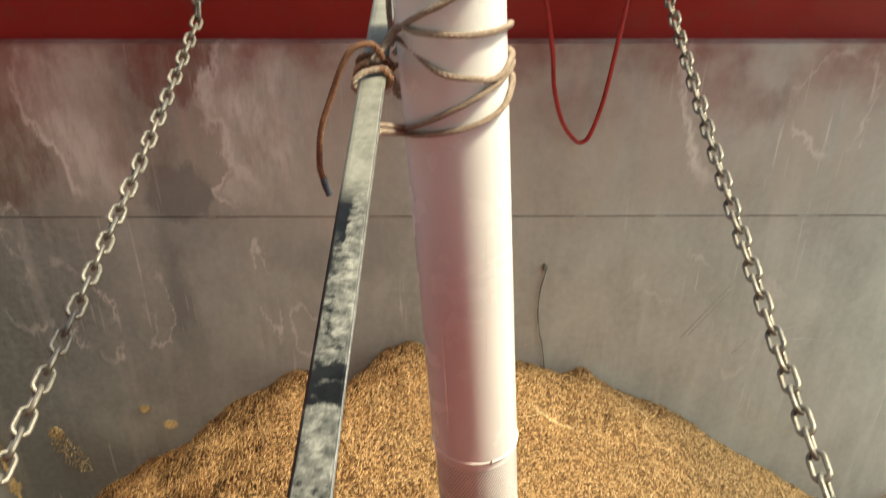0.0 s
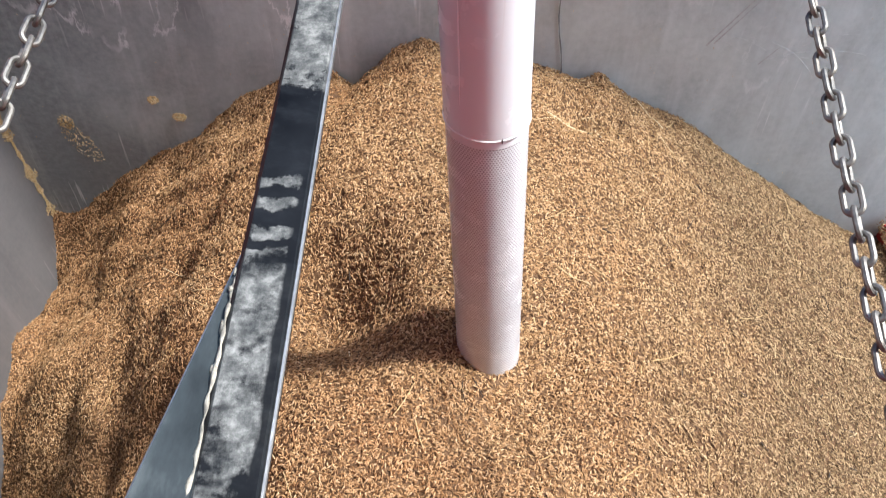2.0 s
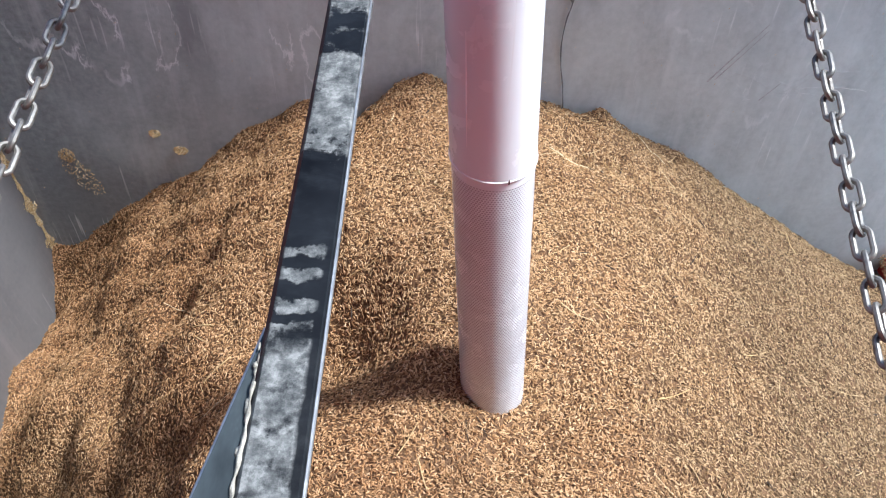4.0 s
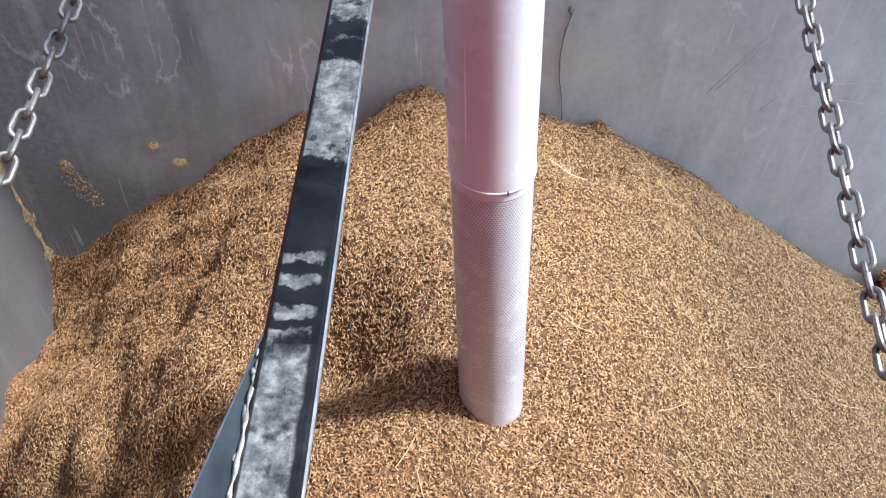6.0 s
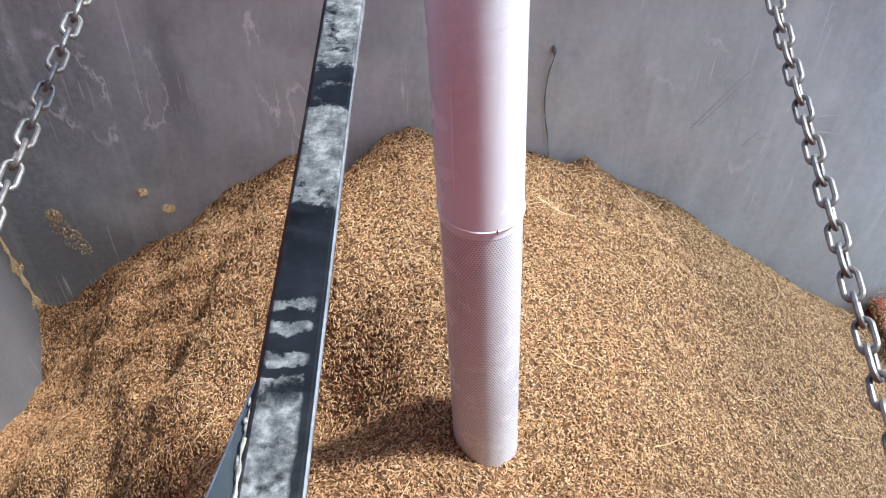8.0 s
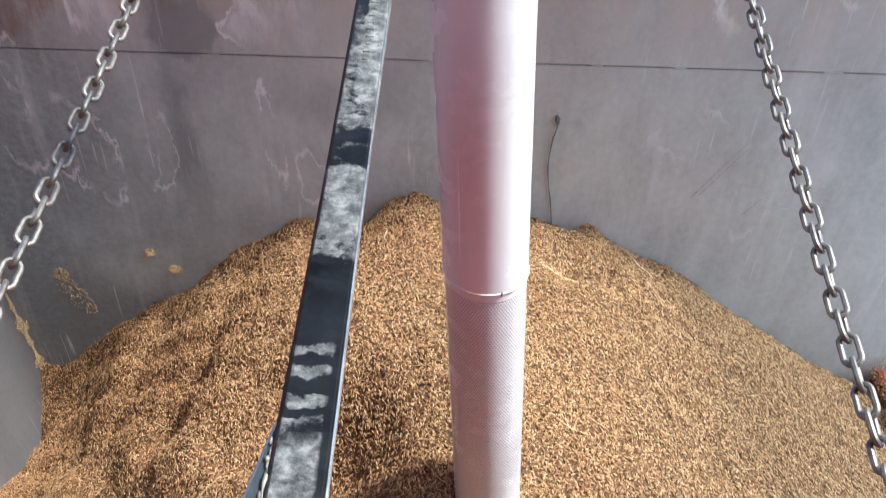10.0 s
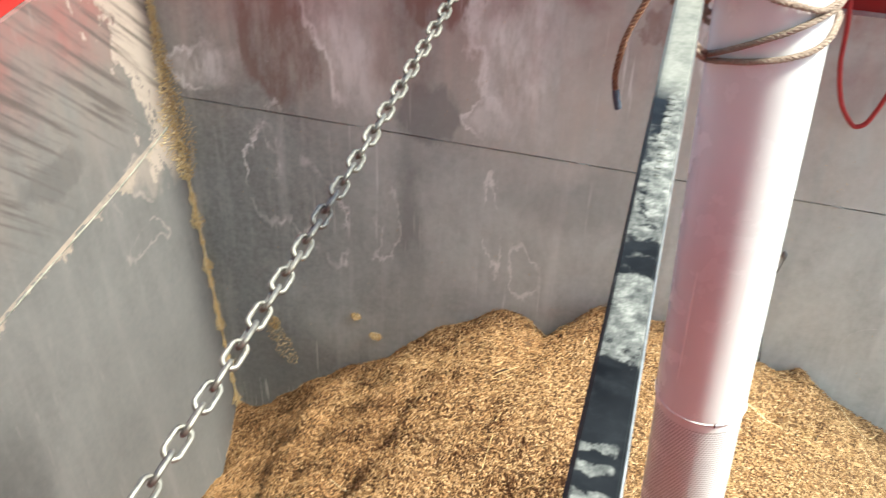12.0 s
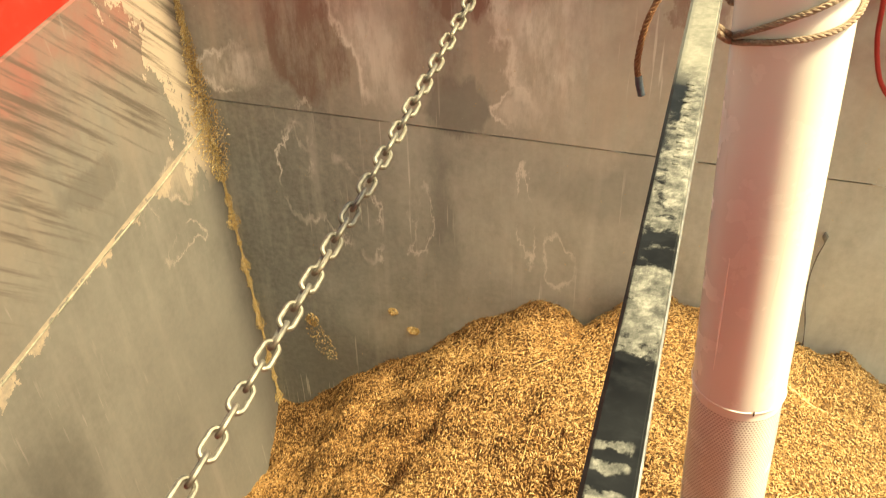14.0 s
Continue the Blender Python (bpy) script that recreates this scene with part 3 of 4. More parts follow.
NX, NY = 300, 260
gx, gy = np.meshgrid(np.linspace(-1.33, 1.36, NX), np.linspace(BACK, WY, NY))
gz = heap(gx, gy)
verts = np.stack([gx, gy, gz], -1).reshape(-1, 3)
idx = np.arange(NX * NY).reshape(NY, NX)
quads = np.stack([idx[:-1, :-1], idx[:-1, 1:], idx[1:, 1:], idx[1:, :-1]], -1).reshape(-1, 4)


def mesh_from(name, v, f, material, shade=True):
    """A mesh from numpy arrays of vertices and faces of one size."""
    me = bpy.data.meshes.new(name)
    n, k = f.shape
    me.vertices.add(len(v))
    me.vertices.foreach_set("co", v.astype(np.float32).ravel())
    me.loops.add(n * k)
    me.loops.foreach_set("vertex_index", f.astype(np.int32).ravel())
    me.polygons.add(n)
    me.polygons.foreach_set("loop_start", np.arange(0, n * k, k, dtype=np.int32))
    me.polygons.foreach_set("use_smooth", np.full(n, shade))
    me.update(calc_edges=True)
    me.validate()
    me.materials.append(material)
    return new(name, me)


grain_heap = tagged(mesh_from("grain_heap", verts, quads, M_HEAP), "heap of golden brown unhusked rice grain", "grain", "", "stuff")


def grains(name, count, rng, x, y, z, tilt, parent, length=0.0104, width=0.0026, material=None, normal=None):
    """Spindle-shaped grains lying at the given places, flat on the surface of that normal, joined into one mesh."""
    n = len(x)
    yaw, pit = rng.uniform(0, 2 * np.pi, n), rng.normal(0, tilt, n)
    ln = length * rng.uniform(0.8, 1.2, n) / 2
    wd = width * rng.uniform(0.8, 1.15, n) / 2
    nrm = np.tile((0.0, 0.0, 1.0), (n, 1)) if normal is None else normal
    e1 = np.cross((0.0, 1.0, 0.0), nrm)
    e1 = e1 / np.linalg.norm(e1, axis=1)[:, None]
    e2 = np.cross(nrm, e1)
    flat = e1 * np.cos(yaw)[:, None] + e2 * np.sin(yaw)[:, None]
    d = flat * np.cos(pit)[:, None] + nrm * np.sin(pit)[:, None]
    s = e2 * np.cos(yaw)[:, None] - e1 * np.sin(yaw)[:, None]
    u = np.cross(d, s)
    c = np.stack([x, y, z], -1)
    ring = [(1, 0), (0, 0.8), (-1, 0), (0, -0.8)]
    v = [c - d * ln[:, None]] + [c + s * (a * wd)[:, None] + u * (b * wd)[:, None] + d * (ln * 0.1)[:, None] for a, b in ring] + [c + d * ln[:, None]]
    v = np.stack(v, 1).reshape(-1, 3)
    t = np.array([(0, 2, 1), (0, 3, 2), (0, 4, 3), (0, 1, 4), (5, 1, 2), (5, 2, 3), (5, 3, 4), (5, 4, 1)])
    f = (np.arange(n)[:, None, None] * 6 + t[None]).reshape(-1, 3)
    ob = mesh_from(name, v, f, material or M_GRAIN, False)
    ob.parent = parent
    return ob


rng = np.random.default_rng(3)
N_GRAIN = 300000
px, py = rng.uniform(-1.22, 1.27, N_GRAIN), WY - rng.uniform(0, 1, N_GRAIN) ** 1.0 * 1.40
step = 0.004
slope = np.stack([heap(px - step, py) - heap(px + step, py), heap(px, py - step) - heap(px, py + step), np.full(N_GRAIN, 2 * step)], -1)
slope = slope / np.linalg.norm(slope, axis=1)[:, None]
lift = rng.uniform(-0.0013, 0.0050, N_GRAIN)
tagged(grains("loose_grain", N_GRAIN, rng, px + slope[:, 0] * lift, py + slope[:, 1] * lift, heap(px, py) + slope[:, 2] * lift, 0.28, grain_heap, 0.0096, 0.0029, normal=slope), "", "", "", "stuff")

# straws lying on the heap
random.seed(11)
for i in range(95):
    x, y = (random.uniform(-1.0, 1.05), random.uniform(0.45, 1.6)) if i > 14 else (random.gauss(0.30, 0.07), random.gauss(1.43, 0.05))
    ln, a = random.choice((0.02, 0.03, 0.04, 0.055, 0.08)) * random.uniform(0.8, 1.2), random.uniform(0, math.pi)
    ps = []
    for k in range(5):
        s = (k / 4 - 0.5) * ln
        xx, yy = x + math.cos(a) * s, y + math.sin(a) * s + 0.06 * s * s / ln
        ps.append((xx, yy, float(heap(np.array(xx), np.array(yy))) + 0.0045 + 0.006 * abs(k - 2) / 2 * random.random()))
    smooth(part("straw", tube(ps, random.uniform(0.0005, 0.0011), 5), M_STRAW, grain_heap))

# ---------------------------------------------------------------- the pipe
PY, PR = 0.835, 0.055


def pipe_x(z):
    return 0.0632 - 0.061 * (z - 0.04)


def pipe_ring(z, r, n=96):
    return [(pipe_x(z) + r * math.sin(2 * math.pi * k / n), PY - r * math.cos(2 * math.pi * k / n), z) for k in range(n)]


def lathe(rows, n=96, closed=True):
    bm = bmesh.new()
    rings = [[bm.verts.new(p) for p in pipe_ring(z, r, n)] for z, r in rows]
    pairs = list(zip(rings, rings[1:] + ([rings[0]] if closed else [])))
    for a, b in pairs:
        for k in range(n):
            bm.faces.new((a[k], a[(k + 1) % n], b[(k + 1) % n], b[k]))
    return bm


RING_Z = 0.356
white_pipe = empty("suction_pipe", "white plastic pipe with perforated lower end standing in grain", "pipe", at=(0, 0, 0))
smooth(part("solid_pipe", lathe([(RING_Z, 0.0515), (RING_Z, 0.0548), (RING_Z + 0.0012, 0.0556), (RING_Z + 0.004, 0.0556), (RING_Z + 0.03, 0.0552), (RING_Z + 0.1, PR), (0.8, PR), (1.5, PR), (1.5, 0.0515), (0.8, 0.0515)]), M_PVC, white_pipe))
lip = tube(pipe_ring(RING_Z + 0.001, 0.0553, 96), 0.0015, 8, closed=True)
smooth(part("lip", lip, M_PVC, white_pipe, "bright rounded pipe lip"))
# a dark block set on the lip stands for the shade in its notch
part("notch", box(pipe_x(RING_Z) + 0.0185, pipe_x(RING_Z) + 0.0200, PY - 0.0540, PY - 0.0505, RING_Z - 0.002, RING_Z + 0.004), M_NOTCH, white_pipe, "dark block standing for a notch in the lip")
smooth(part("collar", lathe([(RING_Z - 0.014, 0.0505), (RING_Z - 0.014, 0.0541), (RING_Z + 0.01, 0.0541), (RING_Z + 0.01, 0.0505)]), M_PVC, white_pipe))


def perforated(z0, z1, r, around, row):
    """A thin tube with staggered round holes right through it."""
    rows = int((z1 - z0) / row)
    vs, fs = [], []
    cw, hole = 2 * math.pi / around, 0.32
    for j in range(rows):
        zc = z1 - (j + 0.5) * row
        for k in range(around):
            a0 = (k + 0.5 * (j % 2)) * cw
            base = len(vs)
            for da, dz in ((-0.5, -0.5), (0, -0.5), (0.5, -0.5), (0.5, 0), (0.5, 0.5), (0, 0.5), (-0.5, 0.5), (-0.5, 0)):
                vs.append((a0 + da * cw, zc + dz * row))
            for q in range(8):
                t = math.radians(225 + 45 * q)
                vs.append((a0 + hole * cw * math.cos(t), zc + hole * row * 1.05 * math.sin(t)))
            for q in range(8):
                p = (q + 1) % 8
                fs.append((base + q, base + p, base + 8 + p, base + 8 + q))
    v = np.array(vs)
    xyz = np.stack([0.0632 - 0.061 * (v[:, 1] - 0.04) + r * np.sin(v[:, 0]), PY - r * np.cos(v[:, 0]), v[:, 1]], -1)
    ob = mesh_from("perforated_sleeve", xyz, np.array(fs), M_PVC)
    ob.parent = white_pipe
    return ob


tagged(perforated(-0.26, RING_Z - 0.013, 0.0540, 82, 0.0037), "white sleeve with fine staggered holes")
# added tube close behind the sleeve; its tone stands for the lit hole walls
smooth(part("inner_screen", lathe([(-0.26, 0.050), (-0.26, 0.0522), (RING_Z - 0.02, 0.0522), (RING_Z - 0.02, 0.050)], 64), M_HOLE_BACK, white_pipe, "dull tube added close behind the holes"))

# a thin white ridge paints the bright reflection down the pipe
GLINT = [(a, z, w) for a, z, w in zip(np.linspace(-35.5, -33, 12), np.linspace(0.405, 0.565, 12), np.sin(np.linspace(0.25, 2.9, 12)))]
scar = tube([(pipe_x(z) + (PR + 0.0001) * math.sin(radians(a)), PY - (PR + 0.0001) * math.cos(radians(a)), z) for a, z, w in GLINT], 0.0010, 6, taper=lambda t: 0.25 + math.sin(math.pi * t))
smooth(part("scar", scar, M_GLINT, white_pipe, "white ridge standing for a glint on the plastic"))

# ---------------------------------------------------------------- the bar that carries the pipe


def bar_z(y):
    return 0.829 + 0.075 * (y - 0.2)


def bar_at(y):
    return -0.0605 - 0.004 * (y - 0.2)


steel_bar = empty("steel_bar", "dark flat steel bar smeared with dried pale paste", "bar")
bm = bmesh.new()
HW, HT = 0.0108, 0.0035
sec = [(-HW, -0.002), (-HW + 0.002, 0), (HW - 0.002, 0), (HW, -0.002), (HW, -2 * HT + 0.002), (HW - 0.002, -2 * HT), (-HW + 0.002, -2 * HT), (-HW, -2 * HT + 0.002)]
rings = []
for i in range(60):
    y = BACK + (1.12 - BACK) * i / 59
    g = 1.0 + 0.13 * max(0, min(1, (0.35 - y) / 0.3)) + 0.16 * max(0, min(1, (y - 0.3) / 0.5))
    rings.append([bm.verts.new((bar_at(y) + a * g, y, bar_z(y) + b)) for a, b in sec])
for a, b in zip(rings, rings[1:]):
    for k in range(8):
        bm.faces.new((a[k], a[(k + 1) % 8], b[(k + 1) % 8], b[k]))
bm.faces.new(rings[0])
bm.faces.new(rings[-1][::-1])
smooth(part("tube", bm, M_BAR, steel_bar), 25)
# a bright tube along the bar's edge stands for its lit side
bm = tube([(bar_at(y) + HW * (1.0 + 0.13 * max(0, min(1, (0.35 - y) / 0.3)) + 0.16 * max(0, min(1, (y - 0.3) / 0.5))) - 0.0004, y, bar_z(y) - 0.0012) for y in np.linspace(BACK + 0.02, 0.75, 50)], 0.0008, 6)
smooth(part("worn_edge", bm, M_EDGE, steel_bar, "bright edge standing for the lit side"))
gus = hexa([(bar_at(0) - 0.082, -0.15, bar_z(0) - 0.012), (bar_at(0) - 0.010, -0.15, bar_z(0) - 0.007), (bar_at(0.2) - 0.0105, 0.215, bar_z(0.2) - 0.007), (bar_at(0.2) - 0.0113, 0.205, bar_z(0.2) - 0.008),
            (bar_at(0) - 0.082, -0.15, bar_z(0) - 0.008), (bar_at(0) - 0.010, -0.15, bar_z(0) - 0.003), (bar_at(0.2) - 0.0105, 0.215, bar_z(0.2) - 0.003), (bar_at(0.2) - 0.0113, 0.205, bar_z(0.2) - 0.004)])
part("gusset_plate", gus, M_PLATE, steel_bar, "grey triangular gusset plate welded on")
random.seed(8)
bead = bmesh.new()
y = -0.12
while y < 0.195:
    r = random.uniform(0.0004, 0.0013)
    m = Matrix.LocRotScale((bar_at(y) - HW * (1.0 + 0.13 * max(0, min(1, (0.35 - y) / 0.3))) - 0.0004 + random.uniform(-0.0009, 0.0009), y, bar_z(y) - 0.0026), None, (1.1, random.uniform(1.2, 4.5), 0.6))
    bmesh.ops.create_icosphere(bead, subdivisions=1, radius=r, matrix=m)
    y += random.uniform(0.0016, 0.0030)
seam = [(bar_at(y) - HW * (1.0 + 0.13 * max(0, min(1, (0.35 - y) / 0.3))) + 0.0003 * math.sin(170 * y) + 0.0002 * math.sin(611 * y), y, bar_z(y) - 0.0016) for y in np.linspace(-0.13, 0.178, 150)]
tube(seam, 0.0013, 6, bead, taper=lambda t: 0.62 + 0.3 * math.sin(43 * t) * math.sin(97 * t + 1) + 0.22 * math.sin(211 * t))
smooth(part("weld_bead", bead, M_WELD, steel_bar, "lumpy pale weld bead"), 80)
edge = tube([(bar_at(0) - 0.082 + (-0.0718 - 0.0016 - (bar_at(0) - 0.082)) * t, -0.15 + 0.355 * t, bar_z(0) - 0.009 + 0.016 * t) for t in np.linspace(0, 1, 20)], 0.0008, 6)
smooth(part("plate_edge", edge, M_EDGE, steel_bar, "bright plate edge"))

# ---------------------------------------------------------------- lashing rope


def on_pipe(deg, z, lift=0.004):
    a = radians(deg)
    r = PR + lift
    return (pipe_x(z) + r * math.sin(a), PY - r * math.cos(a), z)


lashing = empty("lashing_rope", "brown hemp rope lashing the pipe to the bar", "rope")
RB = 0.0032
bz = bar_z(0.80)
bx = bar_at(0.80)
turns = [
    [(bx + 0.004, 0.775, bz + 0.012), on_pipe(-62, 0.906), on_pipe(-29, 0.909), on_pipe(10, 0.908), on_pipe(42, 0.907), on_pipe(65, 0.906), on_pipe(95, 0.90), on_pipe(130, 0.888), on_pipe(180, 0.875), on_pipe(230, 0.872), (bx + 0.015, 0.86, bz - 0.012)],
    [(bx, 0.776, bz + 0.010), on_pipe(-65, 0.895), on_pipe(-14, 0.873), on_pipe(20, 0.865), on_pipe(44, 0.861), on_pipe(70, 0.868), on_pipe(110, 0.87), on_pipe(180, 0.862), on_pipe(240, 0.85), (bx + 0.014, 0.85, bz - 0.020)],
    [(bx + 0.006, 0.72, bz - 0.030), on_pipe(-70, 0.800), on_pipe(-50, 0.808), on_pipe(-23, 0.823), on_pipe(13, 0.842), on_pipe(44, 0.855), on_pipe(72, 0.862), on_pipe(110, 0.858), on_pipe(180, 0.84), on_pipe(245, 0.825), (bx + 0.012, 0.85, bz - 0.030)],
    [(bx + 0.008, 0.715, bz - 0.034), on_pipe(-72, 0.793), on_pipe(-40, 0.803), on_pipe(-11, 0.811), on_pipe(18, 0.818), on_pipe(47, 0.826), on_pipe(72, 0.838), on_pipe(110, 0.845), on_pipe(180, 0.83), on_pipe(245, 0.815), (bx + 0.012, 0.85, bz - 0.038)],
    [(bx + 0.004, 0.77, bz + 0.013), on_pipe(-62, 0.903), on_pipe(-28, 0.925), on_pipe(-4, 0.938), on_pipe(30, 0.957), on_pipe(65, 0.972), on_pipe(120, 0.985), on_pipe(190, 0.975), on_pipe(250, 0.94), (bx + 0.014, 0.85, bz + 0.0)],
]
for c in turns:
    smooth(part("rope_turn", twisted(spline(c, 8), RB, 0.016), M_ROPE, lashing))
for dy, tilt in ((-0.022, 0.012), (-0.012, -0.010), (0.0, 0.008), (0.012, -0.006)):
    y = 0.79 + dy
    loop = []
    for k in range(24):
        a = 2 * math.pi * k / 24
        loop.append((bar_at(y) + 0.017 * math.cos(a), y + tilt * math.cos(a), bar_z(y) - HT + 0.0105 * math.sin(a)))
    smooth(part("rope_knot", twisted(loop + loop[:2], RB, 0.016), M_ROPE if dy < -0.02 else M_ROPE_DARK, lashing))
tail = spline([(bx + 0.01, 0.775, bz + 0.014), (-0.062, 0.765, 0.904), (-0.078, 0.76, 0.902), (-0.089, 0.757, 0.887), (-0.101, 0.755, 0.857), (-0.112, 0.75, 0.826), (-0.116, 0.75, 0.79), (-0.113, 0.75, 0.772)], 8)
smooth(part("rope_tail", twisted(tail, 0.0032, 0.014), M_ROPE_DARK, lashing, "dark brown loose rope tail"))
smooth(part("taped_end", tube([(-0.1135, 0.75, 0.776), (-0.112, 0.75, 0.768), (-0.1085, 0.75, 0.757)], 0.0036, 10), M_TAPE, lashing, "tail end wrapped in blue tape"))

# ---------------------------------------------------------------- chains


def link_mesh(pitch, d, width):
    """One oval chain link lying along x, flat in xy."""
    h, r = pitch / 2 - (width - 2 * d) / 2, (width - d) / 2
    pts = []
    for k in range(13):
        a = -math.pi / 2 + math.pi * k / 12
        pts.append((h + r * math.cos(a), r * math.sin(a), 0))
    for k in range(13):
        a = math.pi / 2 + math.pi * k / 12
        pts.append((-h + r * math.cos(a), r * math.sin(a), 0))
    return tube(pts, d / 2, 8, closed=True)


PITCH = 0.0295


def chain(label, x0, zf, y_far, y_near, roll0):
    c = empty("chain", label, "chain", "chains across the trailer")
    first, y, i = None, y_far, 0
    while y > y_near:
        y2 = y
        p = Vector((x0, y, zf(y)))
        while (Vector((x0, y2, zf(y2))) - p).length < PITCH:
            y2 -= 0.0005
        q = Vector((x0, y2, zf(y2)))
        d = (q - p).normalized()
        rot = d.to_track_quat("X", "Z").to_matrix().to_4x4() @ Matrix.Rotation(radians(roll0 + 90 * (i % 2) + random.uniform(-7, 7)), 4, "X")
        m = Matrix.Translation((p + q) / 2) @ rot
        if first is None:
            first = smooth(part("link", link_mesh(PITCH, 0.0068, 0.0245), M_CHAIN, c))
            ob = first
        else:
            ob = new("link", first.data)
            ob.parent = c
        ob.matrix_basis = m
        y, i = y2, i + 1
    z = zf(y_far)
    ring = [(x0 + 0.016 * math.sin(2 * math.pi * k / 20), y_far + 0.012 + 0.016 * math.cos(2 * math.pi * k / 20), z + 0.004 + 0.016 * math.cos(2 * math.pi * k / 20)) for k in range(20)]
    smooth(part("eye_ring", tube(ring, 0.004, 8, closed=True), M_CHAIN, c))
    return c


random.seed(21)
chain("galvanised steel chain stretched from front rim to rear", -0.457, lambda y: 0.455 + 0.125 * (y - 0.385) + 0.047 * (y - 0.385) ** 2 + 4.0 * max(0.0, y - 1.60), 1.655, 0.16, -37)
chain("galvanised steel chain stretched from front rim to rear", 0.4195, lambda y: 0.395 + 0.20 * (y - 0.43) + 0.055 * (y - 0.43) ** 2 + 4.0 * max(0.0, y - 1.61), 1.655, 0.20, 40)

# ---------------------------------------------------------------- small things on the front wall
cord = tagged(part("red_cord", tube(spline([(0.150, 1.635, 0.90), (0.170, 1.632, 0.78), (0.193, 1.63, 0.70), (0.213, 1.63, 0.60), (0.222, 1.63, 0.52), (0.243, 1.63, 0.45), (0.270, 1.63, 0.412), (0.286, 1.63, 0.406), (0.302, 1.63, 0.425), (0.322, 1.63, 0.50), (0.336, 1.63, 0.60), (0.347, 1.63, 0.70), (0.352, 1.635, 0.80), (0.355, 1.64, 0.90)], 8), 0.0046, 8), M_CORD, None), "red cord hanging in a loop from the rim", "cord")
smooth(cord)
# a thin raised line stands for a grey stain mark
wire = tagged(part("hanging_wire", tube(spline([(0.229, WY - 0.004, 0.096), (0.2325, WY - 0.004, 0.07), (0.225, WY - 0.004, 0.03), (0.222, WY - 0.004, -0.03), (0.228, WY - 0.004, -0.09), (0.238, WY - 0.004, -0.14), (0.246, WY - 0.004, -0.20), (0.247, WY - 0.004, -0.24)], 8), 0.0026, 6, taper=lambda t: 0.55 + 1.7 * math.exp(-((t - 0.06) / 0.05) ** 2) + 0.15 * math.sin(30 * t)), M_STREAK, None), "thin raised grey streak for a stain on the steel wall", "wire")
smooth(wire)

# clumps of grain stuck to the front wall, and dust along the west corner
rng = np.random.default_rng(17)


def clump(name, label, cx, cz, sx, sz, count, depth, slope=0.0):
    base = empty(name, label, "grain", "", "stuff")
    r, a = np.sqrt(rng.uniform(0, 1, count)), rng.uniform(0, 2 * np.pi, count)
    u, v = r * np.cos(a), r * np.sin(a)
    x, z = cx + u * sx + slope * v * sz, cz + v * sz
    y = WY - 0.002 - rng.uniform(0, 1, count) * depth * (1 - r * 0.8)
    tagged(grains("grain_bits", count, rng, x, y, z, 0.9, base, 0.0075, 0.0026, M_WALL_GRAIN), "", "", "", "stuff")
    return base


clump("grain_clump", "small clump of grain stuck to the steel wall", -0.757, -0.342, 0.014, 0.011, 260, 0.018)
clump("grain_clump", "small clump of grain stuck to the steel wall", -0.702, -0.395, 0.018, 0.012, 320, 0.018)
clump("grain_smear", "smear of grain dust on the steel wall", -1.005, -0.43, 0.020, 0.024, 150, 0.006)
clump("grain_smear", "smear of grain dust on the steel wall", -0.985, -0.50, 0.035, 0.075, 200, 0.003, -0.4)
n = 8000
t = rng.uniform(0, 1, n)
zz = 0.55 - 1.35 * t
thick = np.interp(zz, [-0.8, -0.3, 0.0, 0.12, 0.25, 0.4, 0.6], [0.018, 0.014, 0.024, 0.060, 0.036, 0.014, 0.008])
k0 = rng.uniform(0, 1, n)
thick = thick * np.where(zz < 0.0, np.clip(0.55 + 0.5 * np.sin(38 * zz) + 0.45 * np.sin(91 * zz + 1), 0.15, 1.4), 1.0)
dust = empty("corner_dust", "yellow grain dust caught in the wall corner", "grain", "", "stuff")
tagged(grains("grain_bits", n, rng, left_x(zz) + 0.002 + thick * k0 * rng.uniform(0, 1, n), WY - 0.004 - thick * (1 - k0) * rng.uniform(0, 1.4, n), zz, 1.0, dust, 0.0065, 0.0028, M_WALL_GRAIN), "", "", "", "stuff")

# grain left lying along the east board
n = 4200
ry, rk = rng.uniform(1.2, 1.642, n), rng.uniform(-1, 1, n)
ridge = empty("grain_ridge", "ridge of orange grain lying on the low board", "grain", "", "stuff")
tagged(grains("grain_bits", n, rng, 1.222 + 0.042 * rk, ry, -0.690 + rng.uniform(0, 1, n) * 0.075 * np.sqrt(1 - rk * rk) * (0.7 + 0.3 * np.sin(31 * ry)), 0.5, ridge), "", "", "", "stuff")

# single husks that cling to the front wall
n = 230
hx, hz = rng.uniform(-1.15, 1.0, n), rng.uniform(-0.75, 0.58, n)
keep = hz > np.interp(hx, CX, CZ) + 0.02
hx, hz = hx[keep], hz[keep]
husks = empty("wall_husks", "single rice husks clinging to the steel wall", "grain", "", "stuff")
tagged(grains("grain_bits", len(hx), rng, hx, np.full(len(hx), WY - 0.0025), hz, 1.1, husks, 0.0060, 0.0016, M_WALL_GRAIN), "", "", "", "stuff")

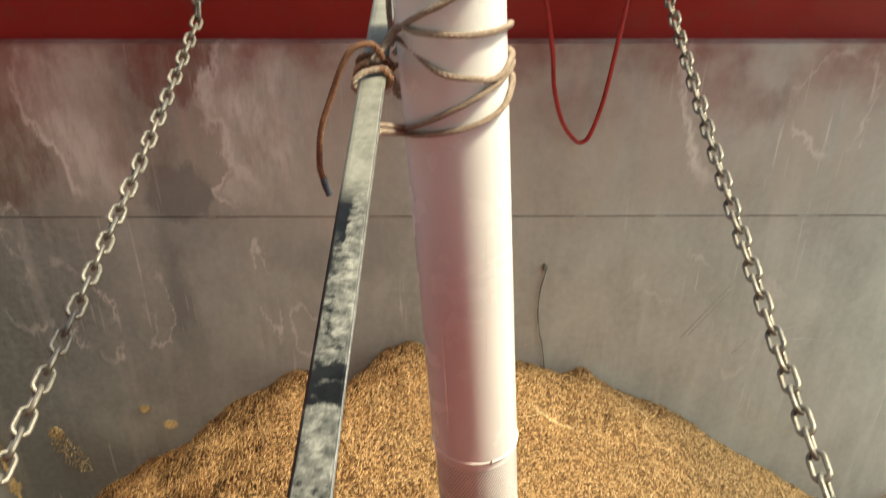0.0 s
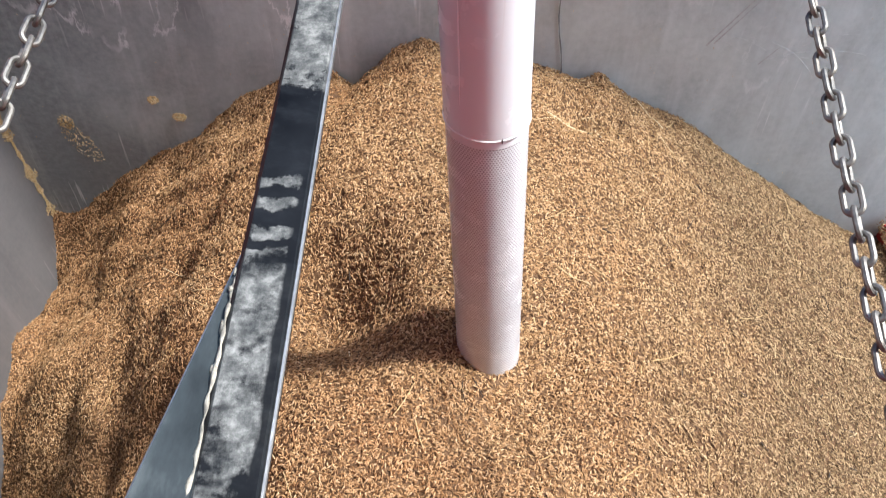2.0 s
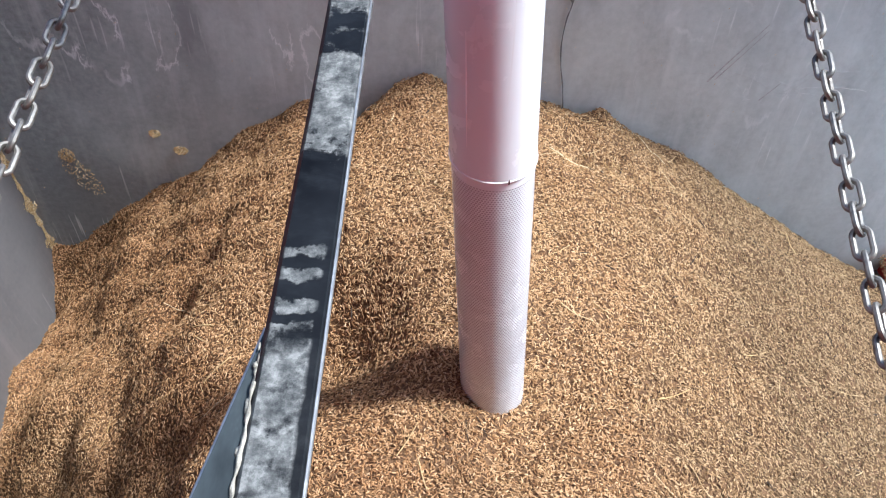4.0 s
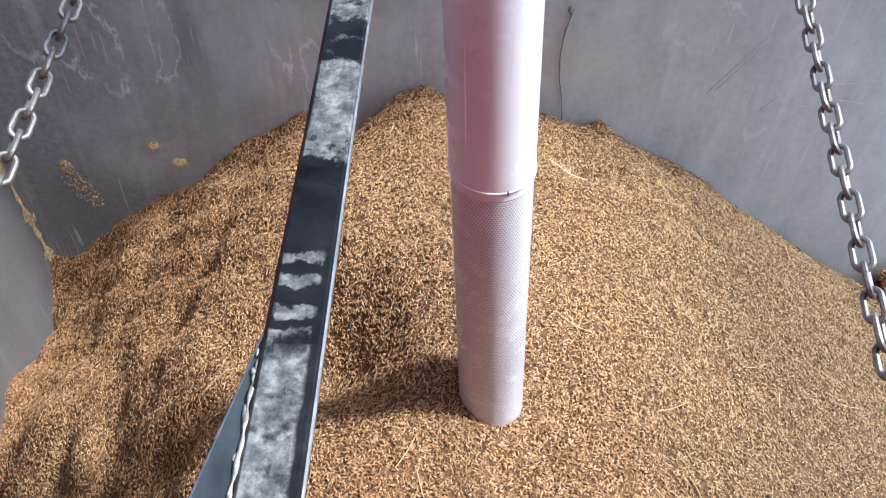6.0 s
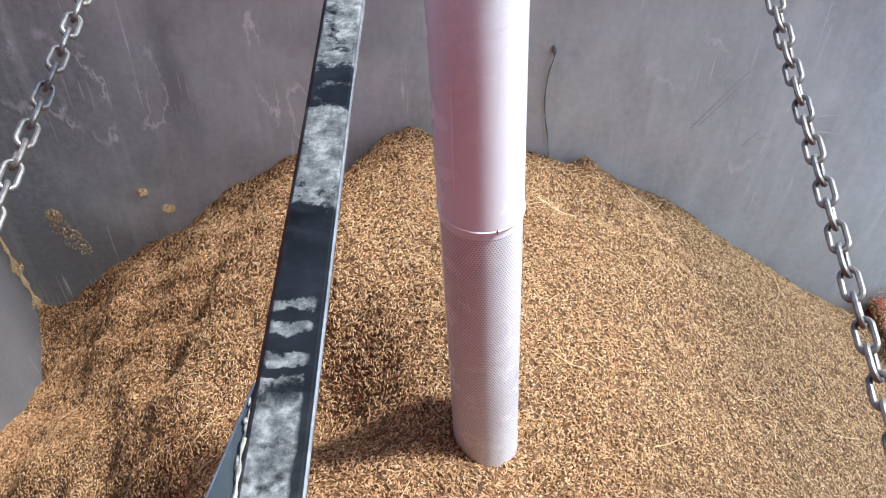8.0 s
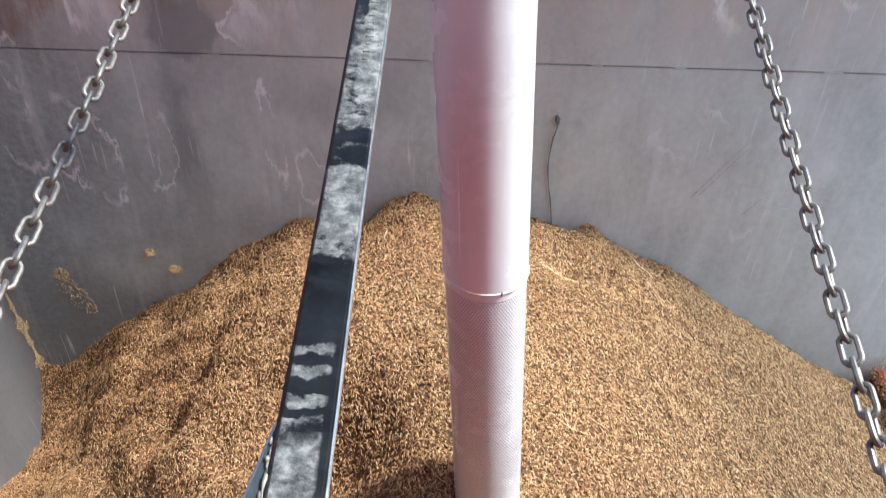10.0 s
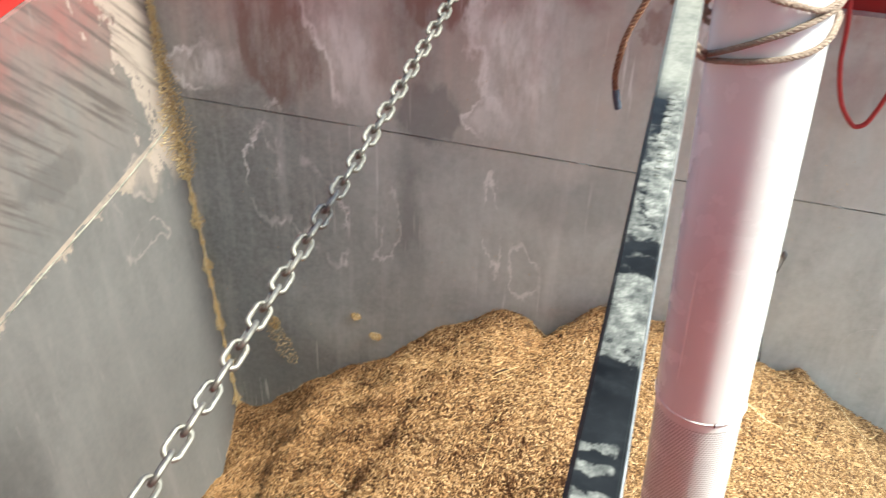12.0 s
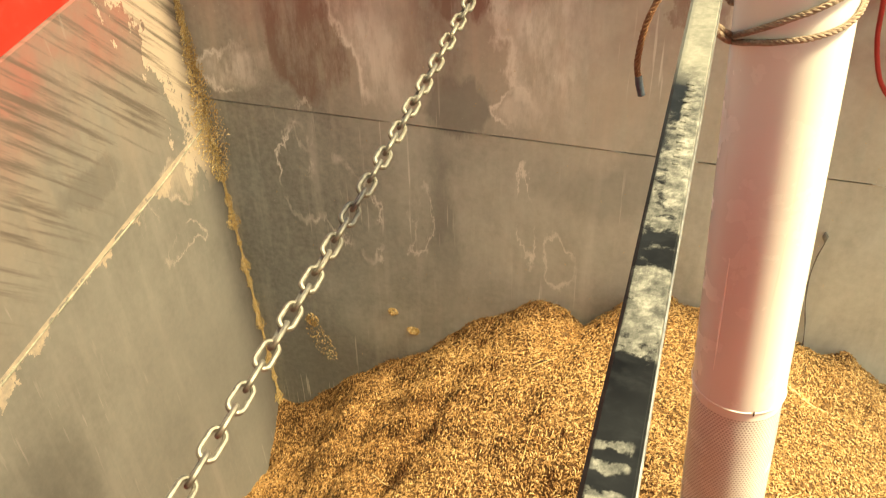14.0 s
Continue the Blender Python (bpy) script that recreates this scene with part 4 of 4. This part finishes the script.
# dark twigs and clods on the heap
random.seed(31)
for i in range(46):
    x, y = random.uniform(0.1, 1.0) if i % 3 else random.uniform(-0.9, 0.1), random.uniform(0.5, 1.55)
    ln, a = random.choice((0.010, 0.014, 0.02, 0.035)), random.uniform(0, math.pi)
    ps = []
    for k in range(4):
        q = (k / 3 - 0.5) * ln
        xx, yy = x + math.cos(a) * q, y + math.sin(a) * q + 0.1 * q * q / ln
        ps.append((xx, yy, float(heap(np.array(xx), np.array(yy))) + 0.005))
    smooth(part("twig", tube(ps, random.uniform(0.0010, 0.0022), 5, taper=lambda t: 0.6 + 0.8 * t * (1 - t)), M_TWIG, grain_heap, "dark bit of twig"))

# raised, unreadable marks rolled into the bar
random.seed(4)
for i in range(13):
    y = 0.455 + 0.0085 * i
    w = random.uniform(0.0016, 0.0030)
    cx = bar_at(y) + 0.0012 + random.uniform(-0.0006, 0.0006)
    part("raised_mark", box(cx - w, cx + w, y - 0.0016, y + 0.0016, bar_z(y) - 0.0006, bar_z(y) + 0.0007, 0.0004), M_BAR, steel_bar)

# faint curved scrape marks low on the front wall
random.seed(52)
for cx, cz, r, a0, a1 in ((0.55, -0.20, 0.13, 20, 120), (0.58, -0.24, 0.19, 30, 95), (0.62, -0.28, 0.24, 25, 80), (0.78, -0.30, 0.20, 60, 130), (0.86, -0.36, 0.30, 75, 120), (0.70, -0.05, 0.10, -60, 40), (0.48, -0.12, 0.08, 100, 210), (0.90, -0.20, 0.16, 90, 170)):
    arc = [(cx + r * math.cos(radians(a0 + (a1 - a0) * k / 14)) + random.uniform(-0.0012, 0.0012), WY + 0.0002, cz + 0.8 * r * math.sin(radians(a0 + (a1 - a0) * k / 14))) for k in range(15)]
    part("scrape", tube(arc, 0.0013, 5, taper=lambda t: 0.35 + 0.9 * t * (1 - t)), M_SCRAPE, wall_north)

# long pale scratches in the front wall's paint
for (xa, za), (xb, zb), w in (((0.568, -0.118), (0.664, 0.038), 0.0022), ((0.584, -0.112), (0.668, 0.022), 0.0016), ((0.70, -0.165), (0.735, -0.115), 0.0016)):
    d = Vector((xb - xa, 0, zb - za)).normalized()
    n2 = Vector((-d.z, 0, d.x)) * w
    a, b = Vector((xa, WY - 0.0004, za)), Vector((xb, WY - 0.0004, zb))
    back = Vector((0, 0.002, 0))
    part("scratch", hexa([a - n2 + back, a + n2 + back, a + n2, a - n2, b - n2 * 0.3 + back, b + n2 * 0.3 + back, b + n2 * 0.3, b - n2 * 0.3]), M_SCRATCH, wall_north, "pale scratch in the paint")
